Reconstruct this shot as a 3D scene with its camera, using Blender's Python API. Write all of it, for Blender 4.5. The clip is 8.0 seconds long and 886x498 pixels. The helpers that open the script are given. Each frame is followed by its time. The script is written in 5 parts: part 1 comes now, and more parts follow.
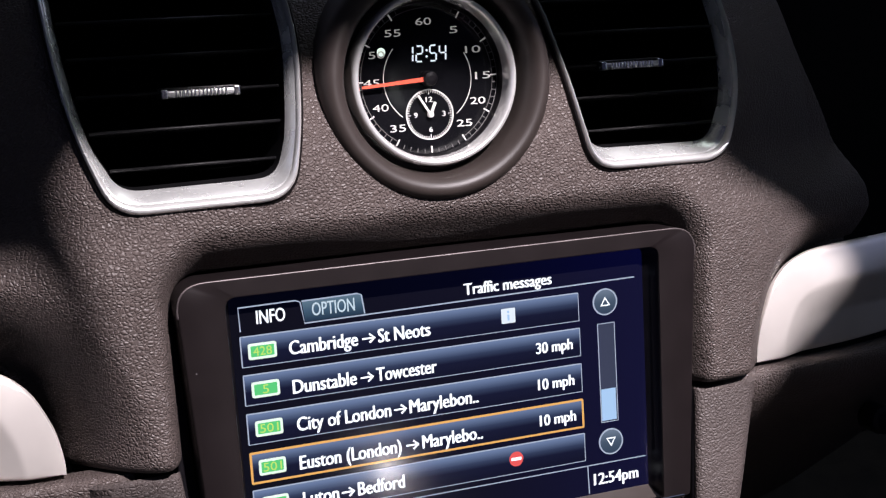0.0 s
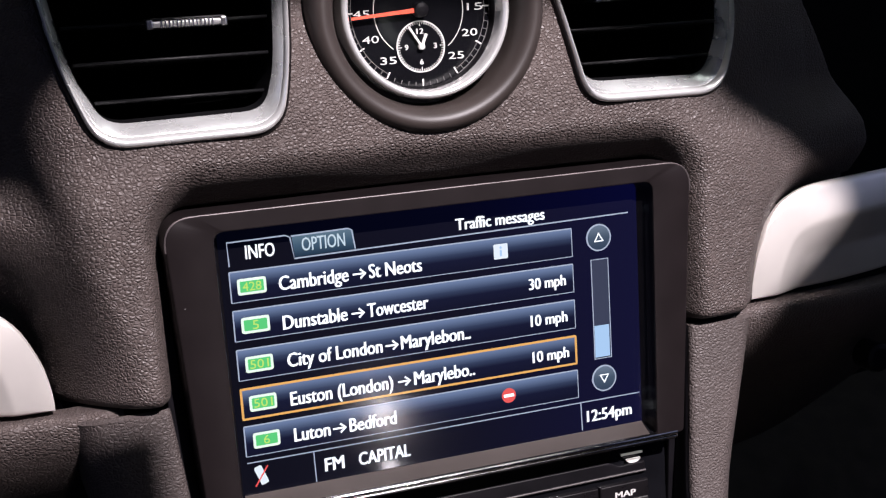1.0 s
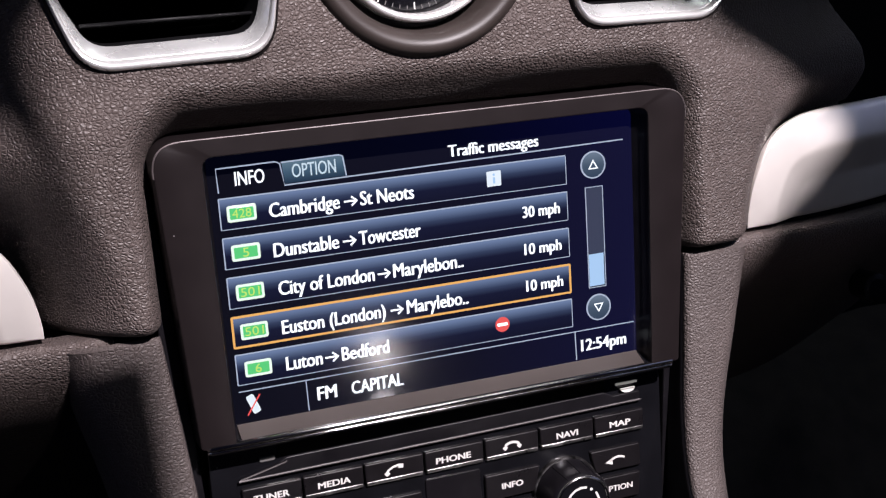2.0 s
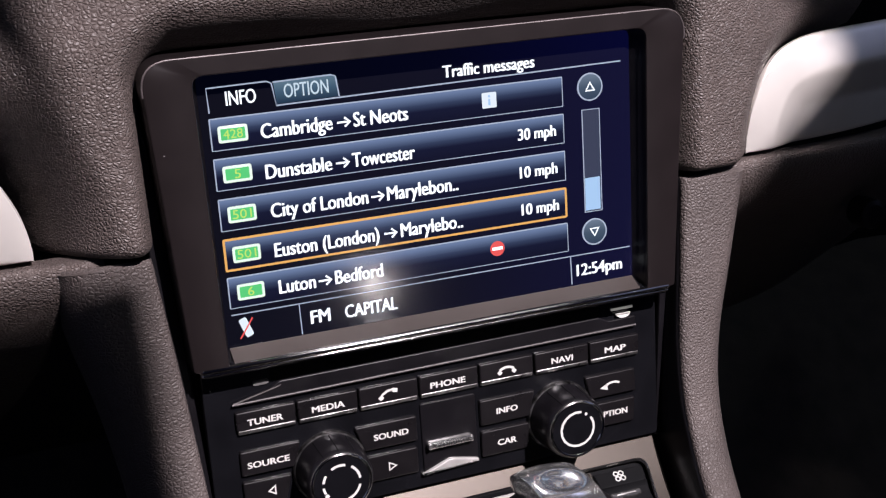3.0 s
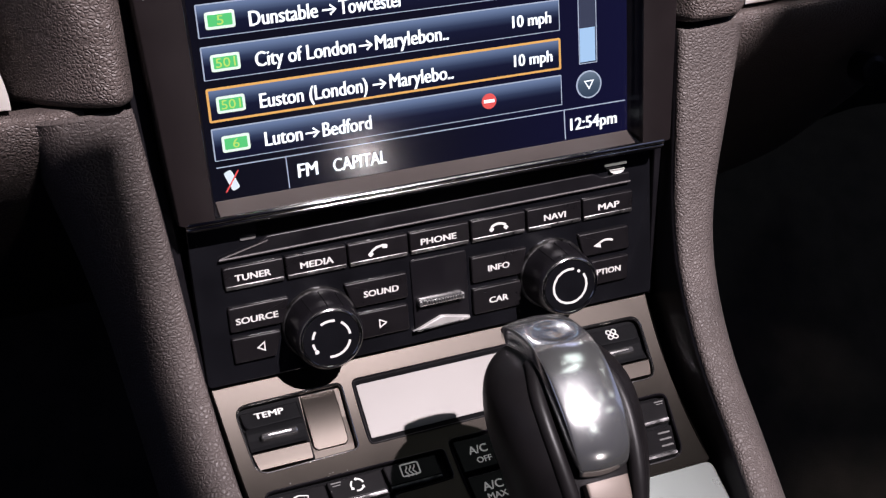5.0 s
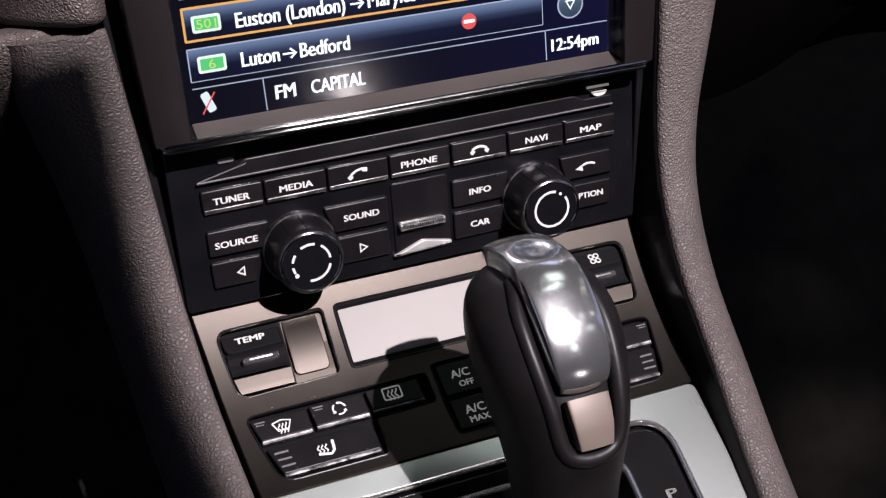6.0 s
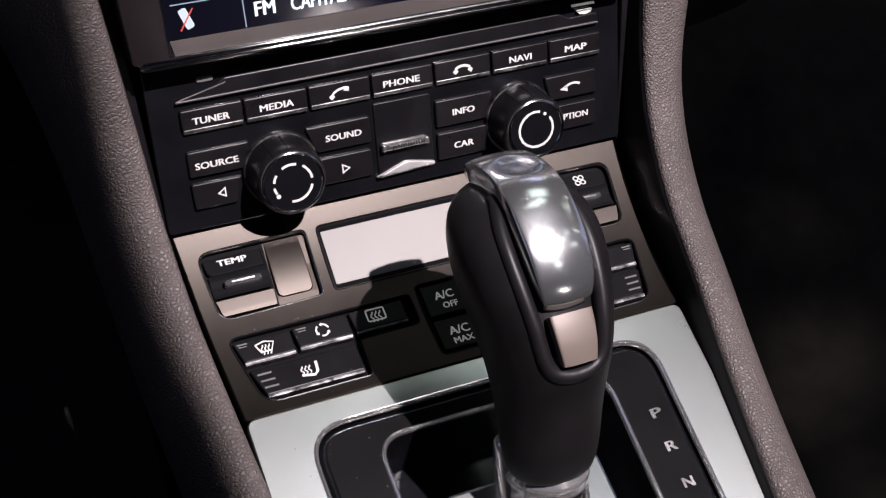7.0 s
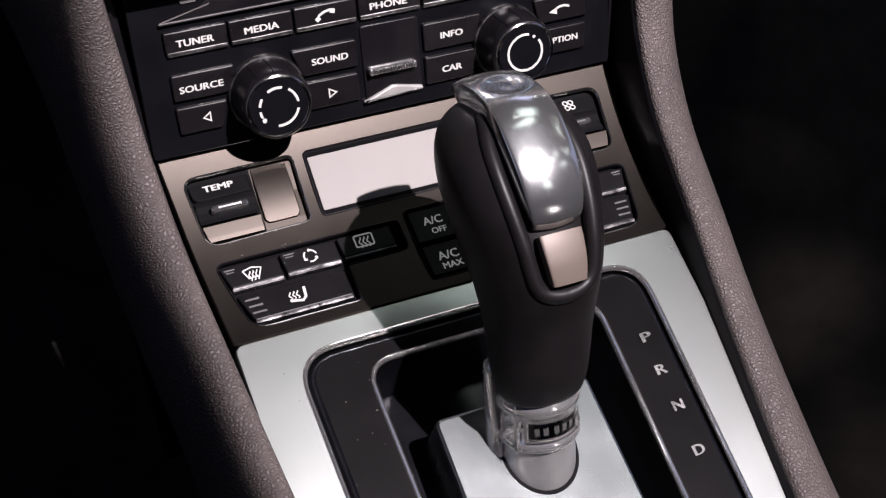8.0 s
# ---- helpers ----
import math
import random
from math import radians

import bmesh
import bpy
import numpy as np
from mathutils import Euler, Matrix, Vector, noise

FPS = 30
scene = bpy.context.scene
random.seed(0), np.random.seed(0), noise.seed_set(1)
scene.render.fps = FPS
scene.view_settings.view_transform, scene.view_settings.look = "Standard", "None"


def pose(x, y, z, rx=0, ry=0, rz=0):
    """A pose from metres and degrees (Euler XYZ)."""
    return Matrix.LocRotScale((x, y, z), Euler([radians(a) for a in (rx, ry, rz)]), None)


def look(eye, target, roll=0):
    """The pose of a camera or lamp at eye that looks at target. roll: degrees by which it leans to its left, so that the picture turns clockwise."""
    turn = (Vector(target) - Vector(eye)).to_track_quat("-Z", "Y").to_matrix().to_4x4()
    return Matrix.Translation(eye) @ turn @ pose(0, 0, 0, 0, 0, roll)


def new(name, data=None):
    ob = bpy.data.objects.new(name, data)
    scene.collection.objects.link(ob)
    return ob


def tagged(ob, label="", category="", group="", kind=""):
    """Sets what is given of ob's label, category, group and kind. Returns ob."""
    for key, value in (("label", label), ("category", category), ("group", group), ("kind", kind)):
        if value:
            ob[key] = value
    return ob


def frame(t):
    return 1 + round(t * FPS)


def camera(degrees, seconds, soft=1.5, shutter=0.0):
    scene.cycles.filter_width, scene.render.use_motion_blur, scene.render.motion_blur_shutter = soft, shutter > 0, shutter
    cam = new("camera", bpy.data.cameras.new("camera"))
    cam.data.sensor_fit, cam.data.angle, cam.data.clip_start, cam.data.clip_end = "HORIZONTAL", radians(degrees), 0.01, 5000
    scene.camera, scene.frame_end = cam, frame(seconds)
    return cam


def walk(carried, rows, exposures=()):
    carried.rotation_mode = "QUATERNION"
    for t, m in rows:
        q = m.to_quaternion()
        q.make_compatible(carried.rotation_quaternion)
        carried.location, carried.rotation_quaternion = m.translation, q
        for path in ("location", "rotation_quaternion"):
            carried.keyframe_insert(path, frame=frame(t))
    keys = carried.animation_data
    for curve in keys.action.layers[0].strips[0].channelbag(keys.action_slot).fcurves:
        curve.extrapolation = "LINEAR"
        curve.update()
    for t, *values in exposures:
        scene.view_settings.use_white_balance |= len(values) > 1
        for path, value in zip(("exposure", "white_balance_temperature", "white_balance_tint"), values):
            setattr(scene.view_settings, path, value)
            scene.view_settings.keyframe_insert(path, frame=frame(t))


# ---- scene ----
# Dashboard and centre console of a sports car, seen from the driver's side.
# RECLINE turns the screen's own frame (x right, y into the dash, z up the face) into the world.
RECLINE = 15.0
M = Matrix.Translation((0, 0, 0.62)) @ Matrix.Rotation(radians(-RECLINE), 4, "X")

cam = camera(38.925, 8.0, soft=1.25)
PATH = [
    (0.0, (-0.14873, -0.40595, 0.11756), (0.19005, 0.52395, -0.02566), -3.540),
    (0.5, (-0.14681, -0.40481, 0.11382), (0.18887, 0.52332, -0.04706), -3.642),
    (1.0, (-0.14547, -0.40256, 0.11160), (0.19020, 0.52149, -0.07131), -3.645),
    (1.5, (-0.14432, -0.40090, 0.10728), (0.19038, 0.51938, -0.09536), -3.795),
    (3.0, (-0.14235, -0.39650, 0.09636), (0.18693, 0.50850, -0.17297), -3.799),
    (3.5, (-0.14173, -0.39286, 0.09311), (0.18561, 0.50471, -0.20222), -3.810),
    (4.0, (-0.14045, -0.39197, 0.08862), (0.18149, 0.50096, -0.22605), -3.891),
    (4.5, (-0.14082, -0.39165, 0.08539), (0.17836, 0.49538, -0.24823), -3.884),
    (6.0, (-0.13856, -0.39228, 0.07365), (0.18096, 0.46911, -0.32119), -4.205),
    (6.5, (-0.13834, -0.39246, 0.06892), (0.18000, 0.45972, -0.34635), -4.257),
    (7.0, (-0.13710, -0.39241, 0.06555), (0.18043, 0.44865, -0.37239), -4.306),
    (7.5, (-0.13534, -0.39330, 0.06094), (0.18029, 0.43871, -0.39528), -4.549),
    (8.0, (-0.13735, -0.39246, 0.05760), (0.17771, 0.42814, -0.41922), -4.458),
]
walk(cam, [(t, M @ look(eye, target, roll)) for t, eye, target, roll in PATH])

# ---- light ----
world = bpy.data.worlds.new("world")
scene.world = world
world.use_nodes = True
world.node_tree.nodes["Background"].inputs[0].default_value = (0.35, 0.45, 1.0, 1)
world.node_tree.nodes["Background"].inputs[1].default_value = 0.004


def lamp(name, kind, eye, target, watts, color, size=0.1, cone=40, blend=0.3, size_y=None):
    data = bpy.data.lights.new(name, kind)
    data.energy, data.color = watts, color
    if kind == "AREA":
        data.shape = "RECTANGLE"
        data.size, data.size_y = size, size_y or size
    else:
        data.shadow_soft_size = size
    if kind == "SPOT":
        data.spot_size, data.spot_blend = radians(cone), blend
    ob = new(name, data)
    ob.matrix_world = M @ look(eye, target)
    return ob


# key lamp behind the car; an added mask at the rear cuts its beam
KEY = (0.32, -1.27, 1.13)
lamp("masked_spot", "SPOT", KEY, (0.055, -0.03, -0.045), 420, (1.0, 0.905, 0.965), 0.0105, 30, 1.0)
# second lamp added for the lit patches on the footwell carpet
lamp("masked_spot", "SPOT", (0.75, -1.3, 0.9), (0.25, 0.08, -0.31), 42, (1.0, 0.86, 0.78), 0.03, 20, 0.6)
# overhead fills added so that the silver and the lever have something to mirror
lamp("overhead_fill", "AREA", (0.35, -0.57, 1.45), (0.0, -0.05, -0.15), 1.0, (0.9, 1.0, 0.97), 0.85, size_y=0.18)
lamp("lever_fill", "AREA", (0.64, -0.05, 1.45), (0.0, -0.05, -0.15), 0.6, (0.9, 1.0, 0.97), 0.32, size_y=0.36)
# small low lamp placed for the glint on the screen
lamp("screen_glint_lamp", "SPOT", (0.1115, -0.4575, -0.1755), (-0.02, 0.0, -0.04), 0.24, (1.0, 0.9, 0.9), 0.006, 60, 0.5)
# dim bluish fills added ahead and at both sides to lift the silver parts
lamp("front_fill", "AREA", (0.35, 0.85, 1.05), (0.0, -0.1, -0.1), 4.0, (0.66, 0.68, 1.0), 1.1, size_y=0.6)
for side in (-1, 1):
    lamp("side_fill", "AREA", (side * 0.72, -0.2, 0.24), (0.0, 0.0, 0.08), 0.24, (0.5, 0.58, 1.0), 0.56, size_y=0.34)
# small lamps added for the lever's glints, and mirrored hall spots outside the windows
for x, z in ((0.30, 0.36), (0.36, 0.24), (0.42, 0.47), (0.24, 0.52), (0.13, 0.56), (0.12, 0.09)):
    lamp("glint_lamp", "POINT", (x, -0.46, z), (0, 0, 0), 0.035, (0.93, 1.0, 0.95), 0.02)
for x, y, z in ((0.23, -0.15, 0.89), (0.54, 0.33, 0.65), (0.63, 0.36, 0.55), (0.80, 0.17, 0.48), (0.70, -0.18, 0.64), (0.66, -0.33, 0.64), (0.67, -0.49, 0.56), (0.90, -0.37, 0.30)):
    lamp("hall_spot", "POINT", (x, y, z), (0, 0, 0), 0.06, (0.93, 1.0, 0.95), 0.014)

# ---- materials ----
def material(name, color, rough=0.5, metal=0.0, coat=0.0, emit=None, glow=1.0, spec=0.5):
    m = bpy.data.materials.new(name)
    m.use_nodes = True
    b = m.node_tree.nodes["Principled BSDF"]
    b.inputs["Base Color"].default_value = (*color, 1)
    b.inputs["Roughness"].default_value = rough
    b.inputs["Metallic"].default_value = metal
    b.inputs["Coat Weight"].default_value = coat
    b.inputs["Specular IOR Level"].default_value = spec
    if emit:
        b.inputs["Emission Color"].default_value = (*emit, 1)
        b.inputs["Emission Strength"].default_value = glow
    return m


def node(m, kind, **inputs):
    n = m.node_tree.nodes.new(kind)
    for key, value in inputs.items():
        n.inputs[key.replace("_", " ")].default_value = value
    return n


def wire(m, a, out, b, inp):
    m.node_tree.links.new(a.outputs[out], b.inputs[inp])


def worn(m, color, amount=0.25, scale=120.0, fine=2500.0, bump=0.00002, rough_low=0.35, rough_high=0.55):
    """Two scales of variation: blotches in the colour and gloss, a fine grain in the relief."""
    b = m.node_tree.nodes["Principled BSDF"]
    co = node(m, "ShaderNodeTexCoord")
    big = node(m, "ShaderNodeTexNoise", Scale=scale, Detail=3.0)
    small = node(m, "ShaderNodeTexNoise", Scale=fine, Detail=2.0)
    wire(m, co, "Object", big, "Vector")
    wire(m, co, "Object", small, "Vector")
    ramp = node(m, "ShaderNodeValToRGB")
    ramp.color_ramp.elements[0].position, ramp.color_ramp.elements[1].position = 0.3, 0.7
    ramp.color_ramp.elements[0].color = (*[c * (1 - amount) for c in color], 1)
    ramp.color_ramp.elements[1].color = (*[min(1, c * (1 + amount)) for c in color], 1)
    wire(m, big, "Fac", ramp, "Fac")
    wire(m, ramp, "Color", b, "Base Color")
    gloss = node(m, "ShaderNodeMapRange", To_Min=rough_low, To_Max=rough_high)
    wire(m, big, "Fac", gloss, "Value")
    wire(m, gloss, "Result", b, "Roughness")
    bp = node(m, "ShaderNodeBump", Strength=0.5, Distance=bump)
    wire(m, small, "Fac", bp, "Height")
    wire(m, bp, "Normal", b, "Normal")
    return m


def leather(name, color, cell=680.0, depth=0.00034, rough=0.46):
    """Pebbled hide: domed cells parted by fine creases, a soft roll between them and a finer grain on top."""
    m = material(name, color, rough, spec=0.38)
    b = m.node_tree.nodes["Principled BSDF"]
    co = node(m, "ShaderNodeTexCoord")
    warp = node(m, "ShaderNodeTexNoise", Scale=260.0, Detail=2.0)
    wire(m, co, "Object", warp, "Vector")
    mix = node(m, "ShaderNodeVectorMath")
    mix.operation = "MULTIPLY_ADD"
    mix.inputs[1].default_value = (0.0012, 0.0012, 0.0012)
    wire(m, warp, "Color", mix, 0)
    wire(m, co, "Object", mix, 2)
    stretch = node(m, "ShaderNodeMapping", Scale=(1.0, 1.25, 1.25))
    wire(m, mix, "Vector", stretch, "Vector")
    cells = node(m, "ShaderNodeTexVoronoi", Scale=cell, Randomness=1.0)
    cells.feature = "DISTANCE_TO_EDGE"
    wire(m, stretch, "Vector", cells, "Vector")
    rise = node(m, "ShaderNodeMapRange", From_Min=0.0, From_Max=0.42, To_Min=0.0, To_Max=math.pi / 2)
    wire(m, cells, "Distance", rise, "Value")
    dome = node(m, "ShaderNodeMath")
    dome.operation = "SINE"
    wire(m, rise, "Result", dome, 0)
    fine = node(m, "ShaderNodeTexNoise", Scale=2600.0, Detail=3.0)
    wire(m, co, "Object", fine, "Vector")
    roll = node(m, "ShaderNodeTexNoise", Scale=330.0, Detail=1.0)
    wire(m, co, "Object", roll, "Vector")
    add = node(m, "ShaderNodeMath")
    add.operation = "MULTIPLY_ADD"
    add.inputs[1].default_value = 0.12
    wire(m, fine, "Fac", add, 0)
    wire(m, dome, "Value", add, 2)
    sway = node(m, "ShaderNodeMath")
    sway.operation = "MULTIPLY_ADD"
    sway.inputs[1].default_value = 0.5
    wire(m, roll, "Fac", sway, 0)
    wire(m, add, "Value", sway, 2)
    bp = node(m, "ShaderNodeBump", Strength=1.0, Distance=depth)
    wire(m, sway, "Value", bp, "Height")
    wire(m, bp, "Normal", b, "Normal")
    gloss = node(m, "ShaderNodeMapRange", To_Min=rough + 0.16, To_Max=rough - 0.03)
    wire(m, dome, "Value", gloss, "Value")
    wire(m, gloss, "Result", b, "Roughness")
    stain = node(m, "ShaderNodeTexNoise", Scale=35.0, Detail=4.0)
    wire(m, co, "Object", stain, "Vector")
    ramp = node(m, "ShaderNodeValToRGB")
    ramp.color_ramp.elements[0].position, ramp.color_ramp.elements[1].position = 0.3, 0.7
    ramp.color_ramp.elements[0].color = (*[c * 0.85 for c in color], 1)
    ramp.color_ramp.elements[1].color = (*[c * 1.15 for c in color], 1)
    wire(m, stain, "Fac", ramp, "Fac")
    wire(m, ramp, "Color", b, "Base Color")
    return m


def gradient(name, stops, glow=1.0, axis="Y"):
    """A lit display field whose colour runs up its height."""
    m = material(name, (0.002, 0.002, 0.003), 0.12, spec=0.35)
    b = m.node_tree.nodes["Principled BSDF"]
    co = node(m, "ShaderNodeTexCoord")
    sep = node(m, "ShaderNodeSeparateXYZ")
    ramp = node(m, "ShaderNodeValToRGB")
    wire(m, co, "Generated", sep, "Vector")
    wire(m, sep, axis, ramp, "Fac")
    els = ramp.color_ramp.elements
    els[0].position, els[0].color = stops[0][0], (*stops[0][1], 1)
    els[1].position, els[1].color = stops[-1][0], (*stops[-1][1], 1)
    for pos, col in stops[1:-1]:
        els.new(pos).color = (*col, 1)
    wire(m, ramp, "Color", b, "Emission Color")
    b.inputs["Emission Strength"].default_value = glow
    return m


LEATHER_COL = (0.064, 0.050, 0.0455)
leather_dash = leather("leather_dash", LEATHER_COL)
leather_rail = leather("leather_rail", (0.06, 0.0485, 0.045), 640.0, 0.00026, 0.52)
leather_knob = worn(material("leather_knob", (0.006, 0.0053, 0.0057), 0.42, 0.0, spec=0.17), (0.006, 0.0053, 0.0057), 0.2, 90, 2200, 0.00005, 0.36, 0.46)
taupe = worn(material("taupe_satin", (0.0275, 0.0236, 0.0204), 0.42, 0.96), (0.0275, 0.0236, 0.0204), 0.06, 60, 3000, 0.00001, 0.38, 0.45)
ledge_mat = worn(material("ledge_taupe", (0.04, 0.0335, 0.031), 0.4, 0.0, spec=0.3), (0.04, 0.0335, 0.031), 0.06, 60, 3000, 0.00001, 0.34, 0.42)
insert_taupe = worn(material("insert_taupe", (0.12, 0.096, 0.082), 0.42, 0.2, spec=0.3), (0.12, 0.096, 0.082), 0.06, 60, 3000, 0.00001, 0.38, 0.45)
bright_line = worn(material("bright_metal", (0.6, 0.58, 0.56), 0.26, 0.6), (0.6, 0.58, 0.56), 0.15, 120, 2500, 0.00001, 0.2, 0.32)
bezel_mat = worn(material("bezel_plastic", (0.0082, 0.0062, 0.0065), 0.38, 0.0, spec=0.175), (0.0082, 0.0062, 0.0065), 0.12, 90, 3500, 0.00001, 0.34, 0.42)
silver = worn(material("silver_trim", (0.45, 0.47, 0.455), 0.28, 1.0), (0.45, 0.47, 0.455), 0.015, 30, 3000, 0.000008, 0.26, 0.3)
slide_silver = worn(material("slide_silver", (0.25, 0.27, 0.268), 0.26, 1.0), (0.25, 0.27, 0.268), 0.06, 40, 3000, 0.000008, 0.22, 0.3)
trim_silver = worn(material("dash_trim_silver", (0.88, 0.83, 0.775), 0.34, 0.68), (0.88, 0.83, 0.775), 0.04, 50, 3000, 0.000008, 0.3, 0.38)
chrome = material("chrome", (0.78, 0.77, 0.76), 0.1, 1.0)
dull_chrome = worn(material("dull_chrome", (0.45, 0.44, 0.43), 0.25, 1.0), (0.45, 0.44, 0.43), 0.1, 150, 2500, 0.00001, 0.18, 0.32)
gloss_black = worn(material("gloss_black", (0.004, 0.004, 0.005), 0.14, spec=0.35), (0.004, 0.004, 0.005), 0.2, 80, 900, 0.000003, 0.1, 0.18)
soft_black = worn(material("soft_black", (0.0045, 0.004, 0.005), 0.3, spec=0.3), (0.0045, 0.004, 0.005), 0.2, 120, 3500, 0.00001, 0.26, 0.36)
button_mat = worn(material("button_black", (0.005, 0.0043, 0.005), 0.28, 0.0, spec=0.42), (0.005, 0.0043, 0.005), 0.15, 150, 4000, 0.00001, 0.24, 0.34)
climate_black = worn(material("climate_key_black", (0.005, 0.0045, 0.005), 0.36, spec=0.1), (0.005, 0.0045, 0.005), 0.15, 150, 4000, 0.00001, 0.32, 0.42)
deep_black = worn(material("matt_black", (0.004, 0.004, 0.0045), 0.7, 0.0, spec=0.05), (0.004, 0.004, 0.0045), 0.2, 60, 2000, 0.00003, 0.6, 0.8)
slat_mat = worn(material("slat_black", (0.004, 0.004, 0.0045), 0.5, spec=0.2), (0.004, 0.004, 0.0045), 0.2, 60, 2000, 0.00002, 0.45, 0.55)
insert_mat = worn(material("insert_silver", (0.72, 0.73, 0.725), 0.15, 0.96), (0.72, 0.73, 0.725), 0.05, 90, 2500, 0.000004, 0.13, 0.18)
inlay_black = worn(material("inlay_grey_black", (0.003, 0.0027, 0.003), 0.3, 0.0, spec=0.06), (0.003, 0.0027, 0.003), 0.1, 70, 3500, 0.00001, 0.3, 0.38)
legend = material("legend_white", (0.42, 0.405, 0.39), 0.5, emit=(0.8, 0.77, 0.75), glow=0.2)
legend_dial = material("dial_white", (0.4, 0.385, 0.37), 0.5, emit=(0.8, 0.77, 0.74), glow=0.26)
legend_dim = material("legend_grey", (0.085, 0.082, 0.08), 0.5)
lcd_mat = worn(material("pale_lcd", (0.23, 0.216, 0.205), 0.2, 0.0, 0.4), (0.23, 0.216, 0.205), 0.03, 20, 900, 0.000002, 0.16, 0.22)
carpet = worn(material("carpet", (0.02, 0.016, 0.014), 0.9, 0.0), (0.02, 0.016, 0.014), 0.45, 60, 1800, 0.0008, 0.85, 0.95)
plain_wall = worn(material("plain_wall", (0.25, 0.25, 0.25), 0.8), (0.25, 0.25, 0.25), 0.1, 2, 60, 0.0005, 0.7, 0.9)
red_hand = material("red_hand", (0.75, 0.09, 0.05), 0.4, emit=(0.5, 0.05, 0.02), glow=0.5)
key_lip = worn(material("key_lip", (0.12, 0.116, 0.116), 0.32, 0.95), (0.12, 0.116, 0.116), 0.8, 300, 2500, 0.00006, 0.18, 0.5)
lip_metal = worn(material("lip_metal", (0.3, 0.29, 0.285), 0.28, 0.95), (0.3, 0.29, 0.285), 0.4, 420, 2500, 0.00004, 0.2, 0.42)
bar_metal = worn(material("bar_metal", (0.42, 0.41, 0.4), 0.14, 1.0), (0.42, 0.41, 0.4), 0.12, 150, 2500, 0.000005, 0.09, 0.18)
satin_chrome = worn(material("satin_chrome", (0.8, 0.79, 0.78), 0.3, 0.9), (0.8, 0.79, 0.78), 0.08, 120, 2500, 0.000005, 0.26, 0.34)
shaft_chrome = worn(material("shaft_chrome", (0.85, 0.84, 0.83), 0.16, 0.9), (0.85, 0.84, 0.83), 0.08, 120, 2500, 0.000005, 0.12, 0.2)
lip_dim = worn(material("lip_dim", (0.055, 0.05, 0.05), 0.52, 0.5), (0.055, 0.05, 0.05), 0.15, 120, 2500, 0.00001, 0.46, 0.6)
flange_silver = worn(material("flange_silver", (0.7, 0.715, 0.7), 0.26, 0.75), (0.7, 0.715, 0.7), 0.08, 80, 2500, 0.00001, 0.22, 0.32)
edge_chrome = worn(material("edge_chrome", (0.9, 0.885, 0.86), 0.18, 0.95), (0.9, 0.885, 0.86), 0.05, 150, 2500, 0.00001, 0.14, 0.24)
# blue of the unseen mask, picked to tint what dark surfaces mirror
mask_blue = worn(material("mask_paint", (0.02, 0.022, 0.08), 0.8), (0.02, 0.022, 0.08), 0.15, 6, 400, 0.0003, 0.7, 0.9)
lens_clear = worn(material("clear_plastic", (0.5, 0.49, 0.48), 0.08, 0.95), (0.5, 0.49, 0.48), 0.4, 500, 1800, 0.00004, 0.05, 0.16)
vent_silver = worn(material("vent_silver", (0.82, 0.82, 0.8), 0.25, 0.68), (0.82, 0.82, 0.8), 0.05, 80, 2500, 0.00001, 0.22, 0.3)
# display colours
scr_black = gradient("screen_navy", [(0.0, (0.0006, 0.0009, 0.004)), (0.55, (0.001, 0.0013, 0.009)), (1.0, (0.002, 0.0023, 0.026))], axis="X")
ui_white = material("ui_white", (0.004, 0.004, 0.004), 0.14, spec=0.35, emit=(0.85, 0.88, 0.95), glow=1.5)
ui_grey = material("ui_grey", (0.004, 0.004, 0.004), 0.14, spec=0.35, emit=(0.58, 0.7, 0.82), glow=1.0)
ui_line = material("ui_line", (0.004, 0.004, 0.004), 0.14, spec=0.35, emit=(0.42, 0.48, 0.64), glow=1.0)
ui_orange = material("ui_orange", (0.004, 0.004, 0.004), 0.14, spec=0.35, emit=(0.85, 0.44, 0.13), glow=1.0)
ui_green = material("ui_green", (0.004, 0.004, 0.004), 0.14, spec=0.35, emit=(0.1, 0.62, 0.2), glow=1.0)
ui_lime = material("ui_lime", (0.004, 0.004, 0.004), 0.14, spec=0.35, emit=(0.55, 0.8, 0.16), glow=1.0)
ui_mint = material("ui_mint", (0.004, 0.004, 0.004), 0.14, spec=0.35, emit=(0.78, 0.92, 0.82), glow=1.1)
ui_blue = material("ui_blue", (0.004, 0.004, 0.004), 0.14, spec=0.35, emit=(0.40, 0.60, 0.90), glow=1.0)
ui_pale = material("ui_pale", (0.004, 0.004, 0.004), 0.14, spec=0.35, emit=(0.8, 0.88, 1.0), glow=1.0)
ui_red = material("ui_red", (0.004, 0.004, 0.004), 0.14, spec=0.35, emit=(0.85, 0.10, 0.10), glow=1.0)
ui_dark = material("ui_dark", (0.01, 0.01, 0.012), 0.2, emit=(0.022, 0.032, 0.07))
row_grad = gradient("row_gradient", [(0.0, (0.002, 0.003, 0.016)), (0.42, (0.004, 0.006, 0.026)), (0.62, (0.03, 0.045, 0.1)), (0.95, (0.15, 0.21, 0.37))])
tab_grad = gradient("tab_gradient", [(0.0, (0.012, 0.03, 0.06)), (0.5, (0.05, 0.10, 0.16)), (1.0, (0.12, 0.19, 0.26))])
knob_grad = gradient("round_key_gradient", [(0.0, (0.03, 0.05, 0.09)), (0.5, (0.06, 0.09, 0.14)), (1.0, (0.16, 0.21, 0.29))])

